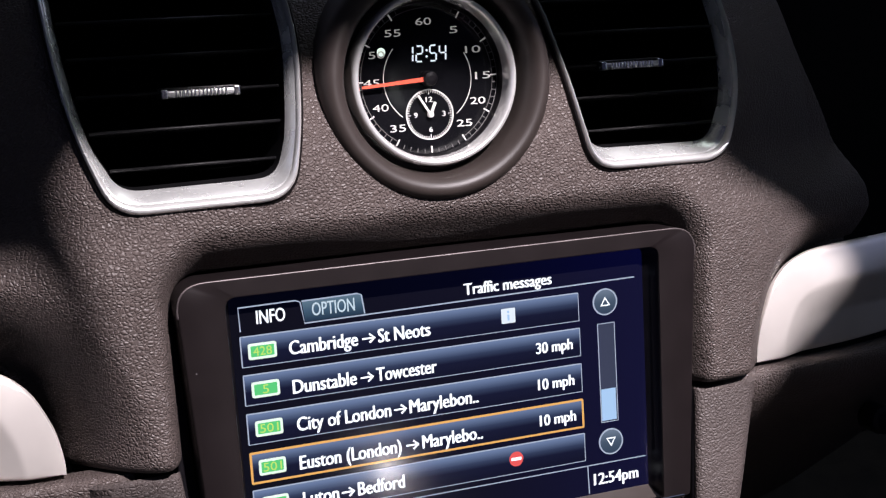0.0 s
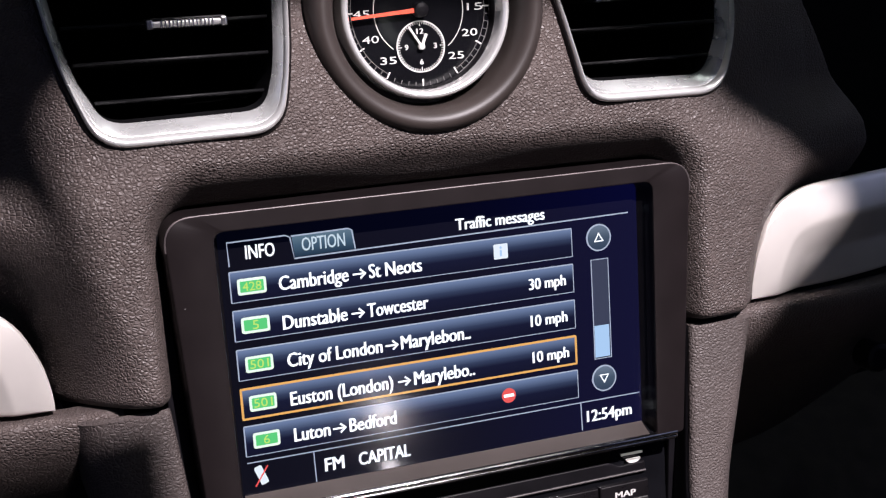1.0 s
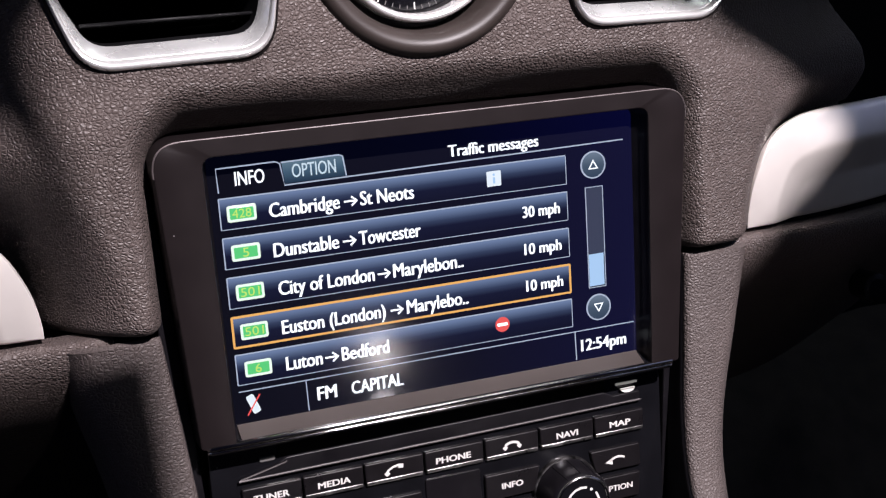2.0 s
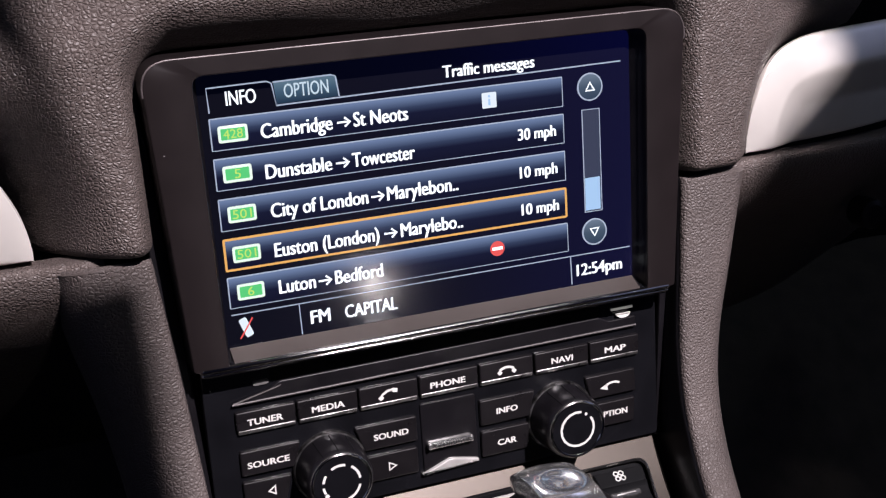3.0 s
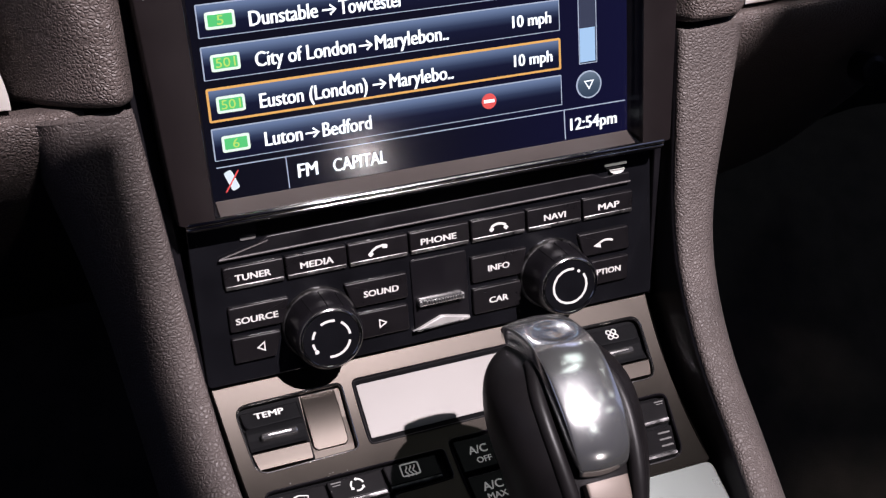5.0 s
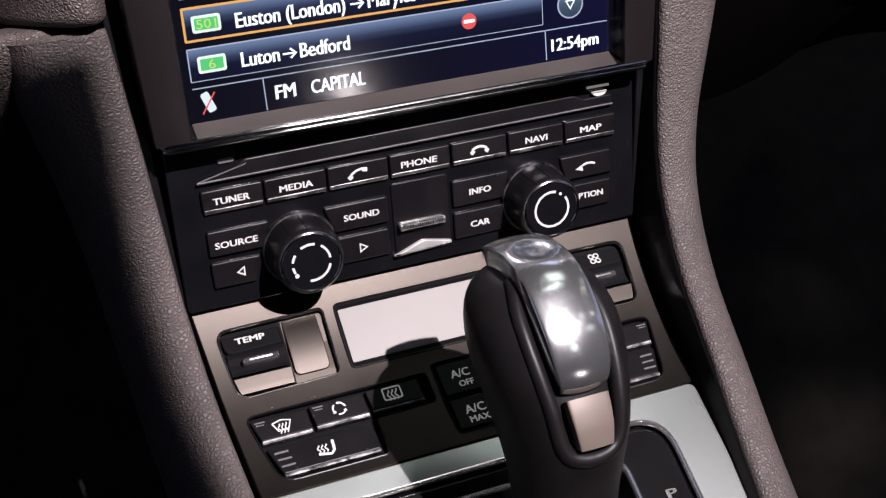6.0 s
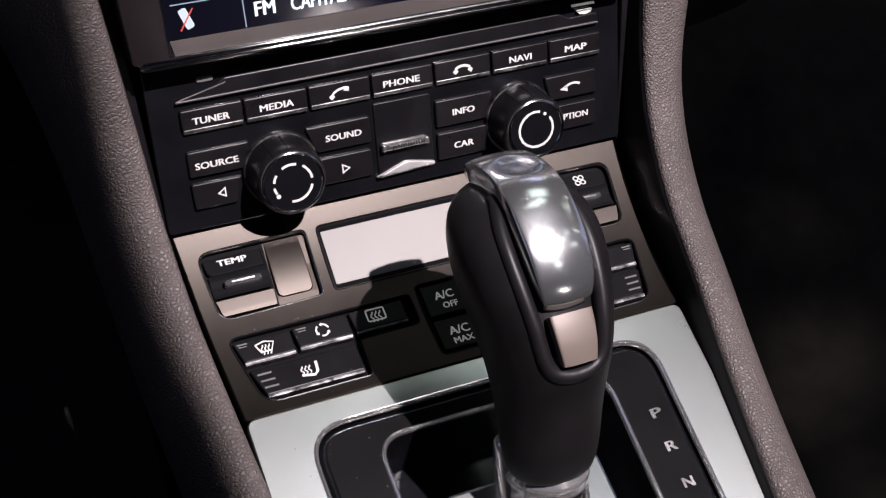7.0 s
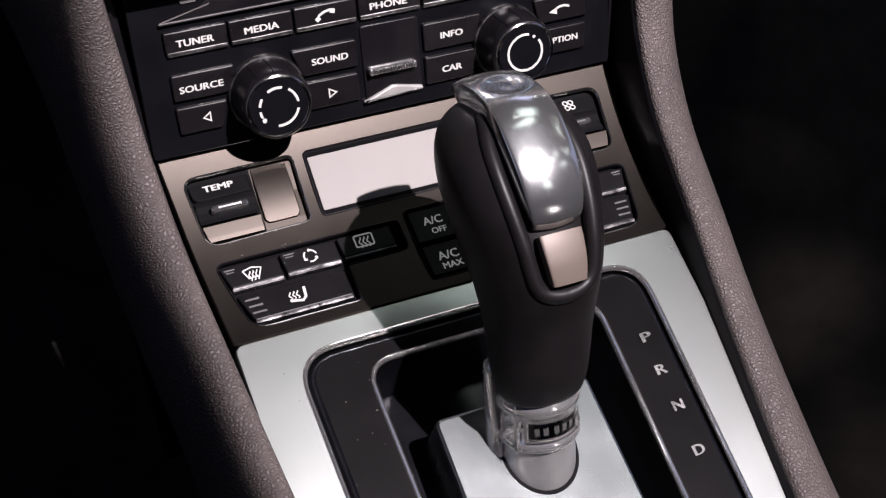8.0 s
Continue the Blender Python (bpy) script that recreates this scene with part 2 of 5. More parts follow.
# ---- building tools (all outlines below are in millimetres) ----
def plane_frame(oy, oz, degrees):
    """A face's own frame: x right, y up the face, z out of it."""
    s, c = math.sin(radians(degrees)), math.cos(radians(degrees))
    return Matrix(((1, 0, 0, 0), (0, s, -c, oy), (0, c, s, oz), (0, 0, 0, 1)))


FACE = plane_frame(0.0, 0.0, 0.0)            # screen and radio
CLIMATE = plane_frame(0.005, -0.1107, 51.5)  # climate panel
GEAR = plane_frame(-0.0516, -0.1557, 55.5)   # gear console
CAR = Matrix.Identity(4)
W = {}


def thing(name, base, label, category, group="", kind="", space=CAR):
    ob = new(name)
    ob.empty_display_size = 0.02
    ob.matrix_world = M @ space @ Matrix.Translation(base)
    W[ob] = ob.matrix_world.copy()
    return tagged(ob, label, category, group, kind)


def mesh_of(name, geo, mat, angle=32, flat_tops=False):
    verts, faces = [(0.001 * x, 0.001 * y, 0.001 * z) for x, y, z in geo[0]], geo[1]
    me = bpy.data.meshes.new(name)
    me.from_pydata(verts, [], faces)
    bm = bmesh.new()
    bm.from_mesh(me)
    bmesh.ops.remove_doubles(bm, verts=bm.verts, dist=1e-6)
    bmesh.ops.recalc_face_normals(bm, faces=bm.faces)
    bm.to_mesh(me)
    bm.free()
    me.shade_smooth()
    me.set_sharp_from_angle(angle=radians(angle))
    for p in me.polygons:
        p.use_smooth = len(p.vertices) <= 4 and not (flat_tops and abs(p.normal.z) > 0.85)
    me.materials.append(mat)
    return me


def part(name, geo, mat, parent, label="", space=FACE, angle=32, flat_tops=False):
    me = geo if isinstance(geo, bpy.types.Mesh) else mesh_of(name, geo, mat, angle, flat_tops)
    ob = new(name, me)
    ob.matrix_basis = M @ space
    W[ob] = M @ space
    if parent:
        ob.parent = parent
        ob.matrix_parent_inverse = W[parent].inverted()
    if label:
        ob["label"] = label
    return ob


def join(*geos):
    vs, fs = [], []
    for v, f in geos:
        n = len(vs)
        vs += list(v)
        fs += [tuple(i + n for i in q) for q in f]
    return vs, fs


def mirrored(geo):
    return [(-x, y, z) for x, y, z in geo[0]], [tuple(reversed(f)) for f in geo[1]]


def loft(loops, cap0=False, cap1=True, closed=True):
    n = len(loops[0])
    vs = [tuple(p) for lp in loops for p in lp]
    fs = []
    for k in range(len(loops) - 1):
        for i in range(n if closed else n - 1):
            j = (i + 1) % n
            fs.append((k * n + i, k * n + j, (k + 1) * n + j, (k + 1) * n + i))
    if cap0:
        fs.append(tuple(reversed(range(n))))
    if cap1:
        fs.append(tuple(range((len(loops) - 1) * n, len(loops) * n)))
    return vs, fs


def inset(pts, d):
    n, out = len(pts), []
    for i in range(n):
        a, b, c = Vector(pts[i - 1][:2]), Vector(pts[i][:2]), Vector(pts[(i + 1) % n][:2])
        e, f = (b - a), (c - b)
        e = e.normalized() if e.length > 1e-9 else f.normalized()
        f = f.normalized() if f.length > 1e-9 else e
        na, nb = Vector((-e.y, e.x)), Vector((-f.y, f.x))
        m = na + nb
        m = m / max(0.35, m.length_squared / 2) if m.length > 1e-6 else na
        out.append((b.x + m.x * d, b.y + m.y * d))
    return out


def at_z(pts, z):
    return [(p[0], p[1], z) for p in pts]


def roundpoly(pts, radii, n=6):
    """A polygon (counter-clockwise) with each corner cut back by its radius and rounded."""
    out, k = [], len(pts)
    if not isinstance(radii, (list, tuple)):
        radii = [radii] * k
    for i in range(k):
        a, b, c = Vector(pts[i - 1]), Vector(pts[i]), Vector(pts[(i + 1) % k])
        r = radii[i]
        p, q = b + (a - b).normalized() * r, b + (c - b).normalized() * r
        for s in range(n + 1):
            t = s / n
            g = p.lerp(b, t).lerp(b.lerp(q, t), t)
            h = (p + (b - p) * min(1, t * 1.1)).lerp(q + (b - q) * min(1, (1 - t) * 1.1), t)
            o = g.lerp(h, 0.35)
            out.append((o.x, o.y))
    return out


def rrect(x0, x1, y0, y1, r, n=5):
    return roundpoly([(x0, y0), (x1, y0), (x1, y1), (x0, y1)], r, n)


def slab(outline, z0, z1, bev=0.4):
    return loft([at_z(outline, z0), at_z(outline, z1 - bev), at_z(inset(outline, bev * 0.35), z1 - bev * 0.3), at_z(inset(outline, bev), z1)])


def ring(outer, inner, prof):
    """prof: (share of the way from outer to inner outline, height)."""
    loops = [[(a[0] + (b[0] - a[0]) * s, a[1] + (b[1] - a[1]) * s, z) for a, b in zip(outer, inner)] for s, z in prof]
    return loft(loops, cap1=False)


def circle(x, y, r, n=40, ry=None):
    return [(x + r * math.cos(2 * math.pi * i / n), y + (ry or r) * math.sin(2 * math.pi * i / n)) for i in range(n)]


def lathe(prof, x=0.0, y=0.0, n=48, cap=True):
    return loft([[(px, py, z) for px, py in circle(x, y, max(r, 1e-5), n)] for r, z in prof], cap1=cap)


def sweep(path, r, n=10, closed=False):
    """A round bar along a 3D path."""
    pts = [Vector(p) for p in path]
    loops = []
    steep = any(abs((q - p).normalized().z) > 0.8 for p, q in zip(pts, pts[1:]))
    side = Vector((0, 1, 0)) if steep else Vector((0, 0, 1))
    for i, p in enumerate(pts):
        a = pts[i - 1] if (i or closed) else p
        b = pts[(i + 1) % len(pts)] if (i + 1 < len(pts) or closed) else p
        t = (b - a).normalized()
        u = t.cross(side).normalized()
        v = t.cross(u)
        loops.append([tuple(p + (u * math.cos(2 * math.pi * k / n) + v * math.sin(2 * math.pi * k / n)) * r) for k in range(n)])
    if closed:
        loops.append(loops[0])
    return loft(loops, not closed, not closed)


def strip(pts, w, z, thick=0.15):
    """A flat line of width w along 2D points."""
    a, b = [], []
    for i, p in enumerate(pts):
        q0, q1 = Vector(pts[max(0, i - 1)]), Vector(pts[min(len(pts) - 1, i + 1)])
        t = (q1 - q0).normalized()
        nrm = Vector((-t.y, t.x)) * w / 2
        a.append((p[0] - nrm.x, p[1] - nrm.y))
        b.append((p[0] + nrm.x, p[1] + nrm.y))
    sections = [[(*p, z - thick), (*p, z), (*q, z), (*q, z - thick)] for p, q in zip(a, b)]
    return loft(sections, True, True)


def arc(x, y, r, a0, a1, n=24, ry=None):
    return [(x + r * math.cos(radians(a0 + (a1 - a0) * i / n)), y + (ry or r) * math.sin(radians(a0 + (a1 - a0) * i / n))) for i in range(n + 1)]


def glyphs(string):
    cu = bpy.data.curves.new("words", "FONT")
    cu.body, cu.size, cu.extrude, cu.resolution_u = string, 1.0, 0.01, 3
    tmp = bpy.data.objects.new("words", cu)
    me = bpy.data.meshes.new_from_object(tmp)
    vs = [tuple(v.co) for v in me.vertices]
    fs = [tuple(p.vertices) for p in me.polygons]
    bpy.data.objects.remove(tmp)
    bpy.data.meshes.remove(me)
    bpy.data.curves.remove(cu)
    return vs, fs


CAP = max(v[1] for v in glyphs("H")[0])


def words(string, x0, x1, base, cap, z, bold=0.02, thick=0.1):
    """Lettering fitted between x0 and x1; bold strokes are struck twice, side by side."""
    vs, fs = glyphs(string)
    lo, hi = min(v[0] for v in vs) - bold, max(v[0] for v in vs) + bold
    sx, sy = (x1 - x0) / (hi - lo), cap / CAP
    strikes = []
    for k, (d, e) in enumerate(((-bold, 0.0), (bold, 0.35 * bold)) if bold else ((0.0, 0.0),)):
        strikes.append(([(x0 + (v[0] + d - lo) * sx, base + (v[1] + e) * sy, z + 0.008 * k + (thick if v[2] > 0 else 0)) for v in vs], fs))
    return join(*strikes)

# ---- dashboard ----
def smooth(t):
    t = max(0.0, min(1.0, t))
    return t * t * (3 - 2 * t)


def rect_gap(x, z, hw, top, r):
    """Distance outside a screen-shaped opening that is open downwards."""
    dx, dz = abs(x) - (hw - r), z - (top - r)
    if dx > 0 and dz > 0:
        return math.hypot(dx, dz) - r, math.atan2(dz, dx) / (math.pi / 2)
    return (dz - r, 1.0) if dz - r > dx - r else (dx - r, 0.0)


TRIM_KEYS = [(133.0, -6.0), (134.2, 4.0), (136.8, 13.0), (143.0, 24.0), (154.0, 31.6), (174.0, 35.0), (230.0, 35.2), (340.0, 33.0)]


def catmull(pts, n):
    out = []
    for i in range(len(pts) - 1):
        p0, p1, p2, p3 = (Vector(pts[max(0, min(len(pts) - 1, i + k))]) for k in (-1, 0, 1, 2))
        for s in range(n):
            t = s / n
            out.append(0.5 * (2 * p1 + (p2 - p0) * t + (2 * p0 - 5 * p1 + 4 * p2 - p3) * t * t + (3 * p1 - p0 - 3 * p2 + p3) * t ** 3))
    return out + [Vector(pts[-1])]


TRIM_EDGE = [(133.0, -60.0)] + [tuple(p) for p in catmull(TRIM_KEYS, 4)]


def trim_gap(x, z):
    """Distance from the decorative strip's edge, positive on the leather side."""
    x = abs(x)
    best = 1e9
    p = Vector((x, z))
    for a, b in zip(TRIM_EDGE, TRIM_EDGE[1:]):
        a, b = Vector(a), Vector(b)
        t = max(0, min(1, (p - a).dot(b - a) / (b - a).length_squared))
        best = min(best, (p - a.lerp(b, t)).length)
    # inside the strip: right of the edge line and under it
    zs = 35.0
    for a, b in zip(TRIM_EDGE[1:], TRIM_EDGE[2:]):
        if a[0] <= x <= b[0]:
            zs = a[1] + (b[1] - a[1]) * (x - a[0]) / (b[0] - a[0])
    inside = x > 133.0 and z < zs
    return -best if inside else best


def inside_poly(x, z, poly):
    hit, j = False, len(poly) - 1
    for i in range(len(poly)):
        (xi, zi), (xj, zj) = poly[i], poly[j]
        if (zi > z) != (zj > z) and x < (xj - xi) * (z - zi) / (zj - zi) + xi:
            hit = not hit
        j = i
    return hit


def vent_turn(x):
    """The panel turns away from the driver's eye towards the outer edges of the vents."""
    return 6.0 * min(1.6, max(0.0, (abs(x) - 45) / 80)) ** 2


def dash_height(x, z):
    """How far the leather stands out (mm) of the screen's plane."""
    out = 8.5 - 0.0062 * max(0.0, z - 80) ** 2 - 4.0 * math.exp(-(x / 48) ** 2) * smooth((z - 50) / 14)
    d, top = rect_gap(x, z, 97.0, 56.0, 13.0)
    width, depth = 5.0 + 10.5 * top, 8.0 + 9.0 * top
    out -= depth * (1 - min(1.0, max(0.0, d) / width)) ** (2.0 - 0.4 * top) + 4.0 * max(0.0, -d)
    g = trim_gap(x, z)
    depth, width, bend = (26.0, 29.0, 1.4) if x < 0 else (13.0, 15.0, 1.3)   # the passenger's side falls away more steeply
    out -= depth * (1 - min(1.0, max(0.0, g) / width)) ** bend + (4.0 if g < 0 else 0)
    d = max(0.0, (abs(x) - 100) / 100)
    out -= 54.0 * (min(d, 0.35) ** 2 + 0.7 * max(0.0, d - 0.35))
    out -= vent_turn(x) * smooth((z - 55) / 25)
    # beyond the vents the panel rounds off and drops away
    end = 172.0 + 26.0 * smooth((125.0 - z) / 80.0)
    out -= 0.9 * max(0.0, abs(x) - end) ** 1.6
    if inside_poly(abs(x), z, VENT_DIP):
        out -= 11.0
    # the lower edge rolls in at the seam
    return out - 5.0 * (1 - math.sqrt(max(0.0, 1 - (1 - min(1.0, (z + 6.8) / 4.0)) ** 2)))


# vent outline, counter-clockwise, right-hand side
VENT_OUT = roundpoly([(54.0, 78.0), (111.5, 77.0), (121.0, 104.0), (125.0, 130.0), (127.5, 190.0), (43.0, 190.0), (45.7, 126.0), (49.5, 100.0)],
                     [11, 11, 12, 14, 16, 16, 8, 8], 7)
VENT_DIP = inset(VENT_OUT, 1.3)
VENT_IN = [(x, z + 3.6 * smooth((100 - z) / 14)) for x, z in inset(VENT_OUT, 3.8)]
CLOCK_Z = 114.0


def dash_panel():
    xs = [-300 + 5 * i for i in range(30)] + [-150 + 1.5 * i for i in range(200)] + [150 + 1.5 * i for i in range(47)] + [221 + 8 * i for i in range(11)]
    zs = [-6.8, -6.6, -6.2, -5.6, -4.8, -4.0] + [-2.8 + 1.5 * i for i in range(140)]
    hole = inset(VENT_OUT, 3.0)
    vs = [(x, z, dash_height(x, z)) for z in zs for x in xs]
    # the panel turns back under its lower edge and over its top
    back = len(vs)
    vs += [(x, zs[0], dash_height(x, zs[0]) - 14) for x in xs] + [(x, zs[-1] + 4, dash_height(x, zs[-1]) - 120) for x in xs]
    n, fs = len(xs), []

    def gone(i, k):
        x, z = (xs[i] + xs[i + 1]) / 2, (zs[k] + zs[k + 1]) / 2
        return rect_gap(x, z, 97.0, 56.0, 13.0)[0] < -2.2 or trim_gap(x, z) < -3 or math.hypot(x, z - CLOCK_Z) < 38.5 or inside_poly(abs(x), z, hole)

    for k in range(len(zs) - 1):
        for i in range(n - 1):
            if not gone(i, k):
                fs.append((k * n + i, k * n + i + 1, (k + 1) * n + i + 1, (k + 1) * n + i))
    for i in range(n - 1):
        if not gone(i, 0):
            fs.append((i, back + i, back + i + 1, i + 1))
        t = (len(zs) - 1) * n
        fs.append((t + i, t + i + 1, back + n + i + 1, back + n + i))
    return vs, fs


def clipped(vs, fs):
    used = sorted({i for f in fs for i in f})
    at = {u: k for k, u in enumerate(used)}
    return [vs[u] for u in used], [tuple(at[i] for i in f) for f in fs]


tagged(part("dashboard", clipped(*dash_panel()), leather_dash, None, angle=60), "dark brown grained leather dashboard upper panel", "dashboard", kind="structure")


# decorative silver strips either side of the screen
def silver_strip(side):
    tuck = 3.0 if side > 0 else 0.5      # how far the strip runs in under the leather
    cols = [133.4 + 166 * (i / 110) ** 1.6 for i in range(111)]

    def top_of(x):
        for a, b in zip(TRIM_EDGE[1:], TRIM_EDGE[2:]):
            if a[0] <= x <= b[0]:
                return a[1] + (b[1] - a[1]) * (x - a[0]) / (b[0] - a[0]) - 0.4
        return 34.0

    loops = []
    steps = [(0, 9), (0, 0.8), (0.015, 0.25)] + [(0.03 + 0.93 * i / 28, 0) for i in range(29)] + [(0.98, 0.3), (1, 0.9), (1, 2.6)]
    for x in cols:
        z0, z1 = -5.6 + 0.02 * (x - 133), top_of(x) + tuck * 0.9
        row = []
        for t, sink in steps:
            z = z0 + (z1 - z0) * t
            bulge = 3.0 * (1 - ((z - 10) / 26) ** 2)
            lead = 0.6 * (1 - min(1.0, (x - 133.4) / 7.0)) ** 2
            # inside the raised border the strip is hollowed out and leans back under
            fold = -trim_gap(x, z) - 12.5
            hollow = 0.4 * max(0.0, fold - 0.6) + (0.2 * (fold + 0.6) ** 2 / 1.2 if -0.6 < fold < 0.6 else 0.24 if fold >= 0.6 else 0)
            row.append((x - tuck, z, -7.8 + bulge - lead - min(5.0, hollow) - sink - 26.0 * max(0.0, (x - 150) / 100) ** 2))
        loops.append(row)
    geo = loft(loops, False, False, closed=False)
    return geo if side > 0 else mirrored(geo)


for side in (-1, 1):
    t = thing("dashboard_trim", (side * 0.2, 0.01, 0.0), "satin silver decorative dashboard strip beside the screen", "dashboard trim", "dashboard trims")
    part("trim_panel", silver_strip(side), trim_silver, t)

# leather knee panels under the strips
def knee_panel(side):
    xs = [112 + 6 * i for i in range(34)]
    rows = [(-7.4, -14), (-7.4, -4.5), (-7.9, -3.2), (-9.0, -2.4), (-11, -2.4), (-15, -3.6), (-21, -7), (-30, -15), (-42, -28), (-60, -50), (-90, -88), (-120, -130)]
    vs = [(x, z, o - 26.0 * max(0.0, (x - 150) / 100) ** 2) for z, o in rows for x in xs]
    n = len(xs)
    fs = [(k * n + i, k * n + i + 1, (k + 1) * n + i + 1, (k + 1) * n + i) for k in range(len(rows) - 1) for i in range(n - 1)]
    return (vs, fs) if side > 0 else mirrored((vs, fs))


for side in (-1, 1):
    tagged(part("knee_panel", knee_panel(side), leather_dash, None, angle=60), "dark brown leather lower dashboard panel under the silver strip", "dashboard panel", "knee panels", "structure")
k = thing("glovebox_button", (0.197, 0.02, -0.04), "small round black push button on the lower dashboard", "button")
part("button_cap", lathe([(6.5, -22), (6.5, -14), (6, -12.6), (4, -12)], 197, -41, 32), soft_black, k)

# leather rails beside the radio, running down along the console (inner top edge: x, y, z)
RAIL = [(97.5, -3.0, -8.6), (94.2, -7.0, -42), (91.5, -10.5, -73), (89.7, -18.0, -98), (87.3, -35.0, -122.5), (84.0, -61.5, -145.4), (79.8, -91.2, -170.7), (75.0, -128.0, -199.0), (70.0, -170.0, -228.0)]
RAIL_WIDTH = [35.0, 30.0, 25.5, 23.0, 21.8, 21.3, 21.5, 22.5, 23.5]


def rail(side, cover=True):
    path = catmull([(*p, w) for p, w in zip(RAIL, RAIL_WIDTH)], 10)
    loops = []
    for i, p in enumerate(path):
        a, b = path[max(0, i - 1)], path[min(len(path) - 1, i + 1)]
        t = Vector((0, b[1] - a[1], b[2] - a[2])).normalized()
        out = Vector((0, t.z, -t.y))          # out of the rail's face
        w = p[3]
        if cover:
            r = 15.0 - 0.2 * (w - 20.0)      # the outer edge is rounded, more tightly where the rail is wide
            sec = [(0.05, -3.6), (0.05, -2.6), (0.3, -1.6), (0.9, -0.8), (2.6, 0.0)] + [(w - r + r * a, -b) for a, b in ((0, 0.25), (0.19, 1.2), (0.38, 3.0), (0.55, 5.8), (0.73, 9.8), (0.88, 15), (1, 22))] + [(w + 0.3, -30), (w - 3, -60)]
        else:
            sec = [(-1.5, -34), (-0.9, -14), (-0.4, -5), (-0.1, -3.5), (0.4, -3.2)]
        o = Vector((p[0], p[1], p[2]))
        lp = [o + Vector((l, 0, 0)) + out * (h - (2.4 if i == 0 and h > -20 else 0)) for l, h in sec]
        loops.append([tuple(v) for v in lp])
        if i == 0:
            loops.append([tuple(v + t * 1.2 + out * (2.4 if h > -20 else 0)) for v, (l, h) in zip(lp, sec)])
    geo = loft(loops, False, False, closed=False)
    return geo if side > 0 else mirrored(geo)


for side in (-1, 1):
    t = thing("console_side_rail", (side * 0.09, -0.05, -0.13), "dark brown grained leather rail beside the centre console", "console rail", "console rails")
    part("rail_cover", rail(side), leather_rail, t, space=CAR, angle=60)
    part("rail_side", rail(side, False), soft_black, t, "black inner side of the rail", space=CAR, angle=60)

# ---- infotainment unit ----
unit = thing("infotainment_unit", (0, 0.01, -0.11), "black infotainment unit with lit touch screen, keys and two rotary knobs", "car radio")
BEZ_OUT = roundpoly([(-90.0, -47.5), (90.0, -47.5), (95.8, 54.4), (-95.8, 54.4)], [1, 1, 11, 11], 8)
BEZ_IN = roundpoly([(-78.0, -47.2), (78.0, -47.2), (79.4, 48.2), (-79.4, 48.2)], [1, 1, 4, 4], 8)
part("bezel", ring(BEZ_OUT, BEZ_IN, [(0, -20), (0, 6.4), (0.012, 7.2), (0.04, 8.0), (0.08, 8.3), (0.93, 8.5), (0.98, 8.3), (1.0, 7.6), (1.0, 5.8)]), bezel_mat, unit, "dark taupe satin plastic screen frame")
top = [p for p in inset(BEZ_OUT, 0.3) if p[1] > 30]
# the edge's highlight is put in as a lighter bar along the top
part("bezel_edge", sweep([(x, y, 8.0) for x, y in top], 0.32, 8), worn(material("edge_highlight", (0.06, 0.05, 0.05), 0.46, 0.35), (0.06, 0.05, 0.05), 0.5, 90, 2500, 0.00001, 0.42, 0.56), unit, "lighter bar for the highlight along the top edge of the screen frame")
SCR = roundpoly([(-76.4, -44.4), (76.4, -44.4), (77.2, 47.4), (-77.2, 47.4)], [1, 1, 3, 3], 8)
part("bezel_reveal", ring(BEZ_IN, SCR, [(0, 5.9), (0.25, 3.2), (1.0, -0.02)]), soft_black, unit, "black recessed edge round the screen")
screen = part("screen", slab(SCR, -3, 0, 0.05), scr_black, unit, "lit navy touch screen showing a list of traffic messages")
for s in (-1, 1):
    g = slab([(86.5, -112), (97.5, -112), (98, 50), (95.6, 50), (89.9, -47.4)], -18, -3.0, 0.5)
    part("surround_side", g if s > 0 else mirrored(g), soft_black, unit)

ROWS_Z = [(33.3, 23.0), (20.2, 9.9), (6.9, -3.6), (-6.5, -17.2), (-19.6, -30.1)]
LEFT, RIGHT = -74.2, 50.2


def ui(name, geo, mat, label=""):
    return part(name, geo, mat, screen, label, flat_tops=True)


def flat(outline, z=0.2):
    return slab(outline, 0.02, z, 0.02)


def box(x0, x1, y0, y1, z=0.2):
    return flat([(x0, y0), (x1, y0), (x1, y1), (x0, y1)], z)


def outline_of(pts, w, z=0.32):
    return ring(pts, inset(pts, w), [(0, 0.05), (0, z), (1, z), (1, 0.05)])


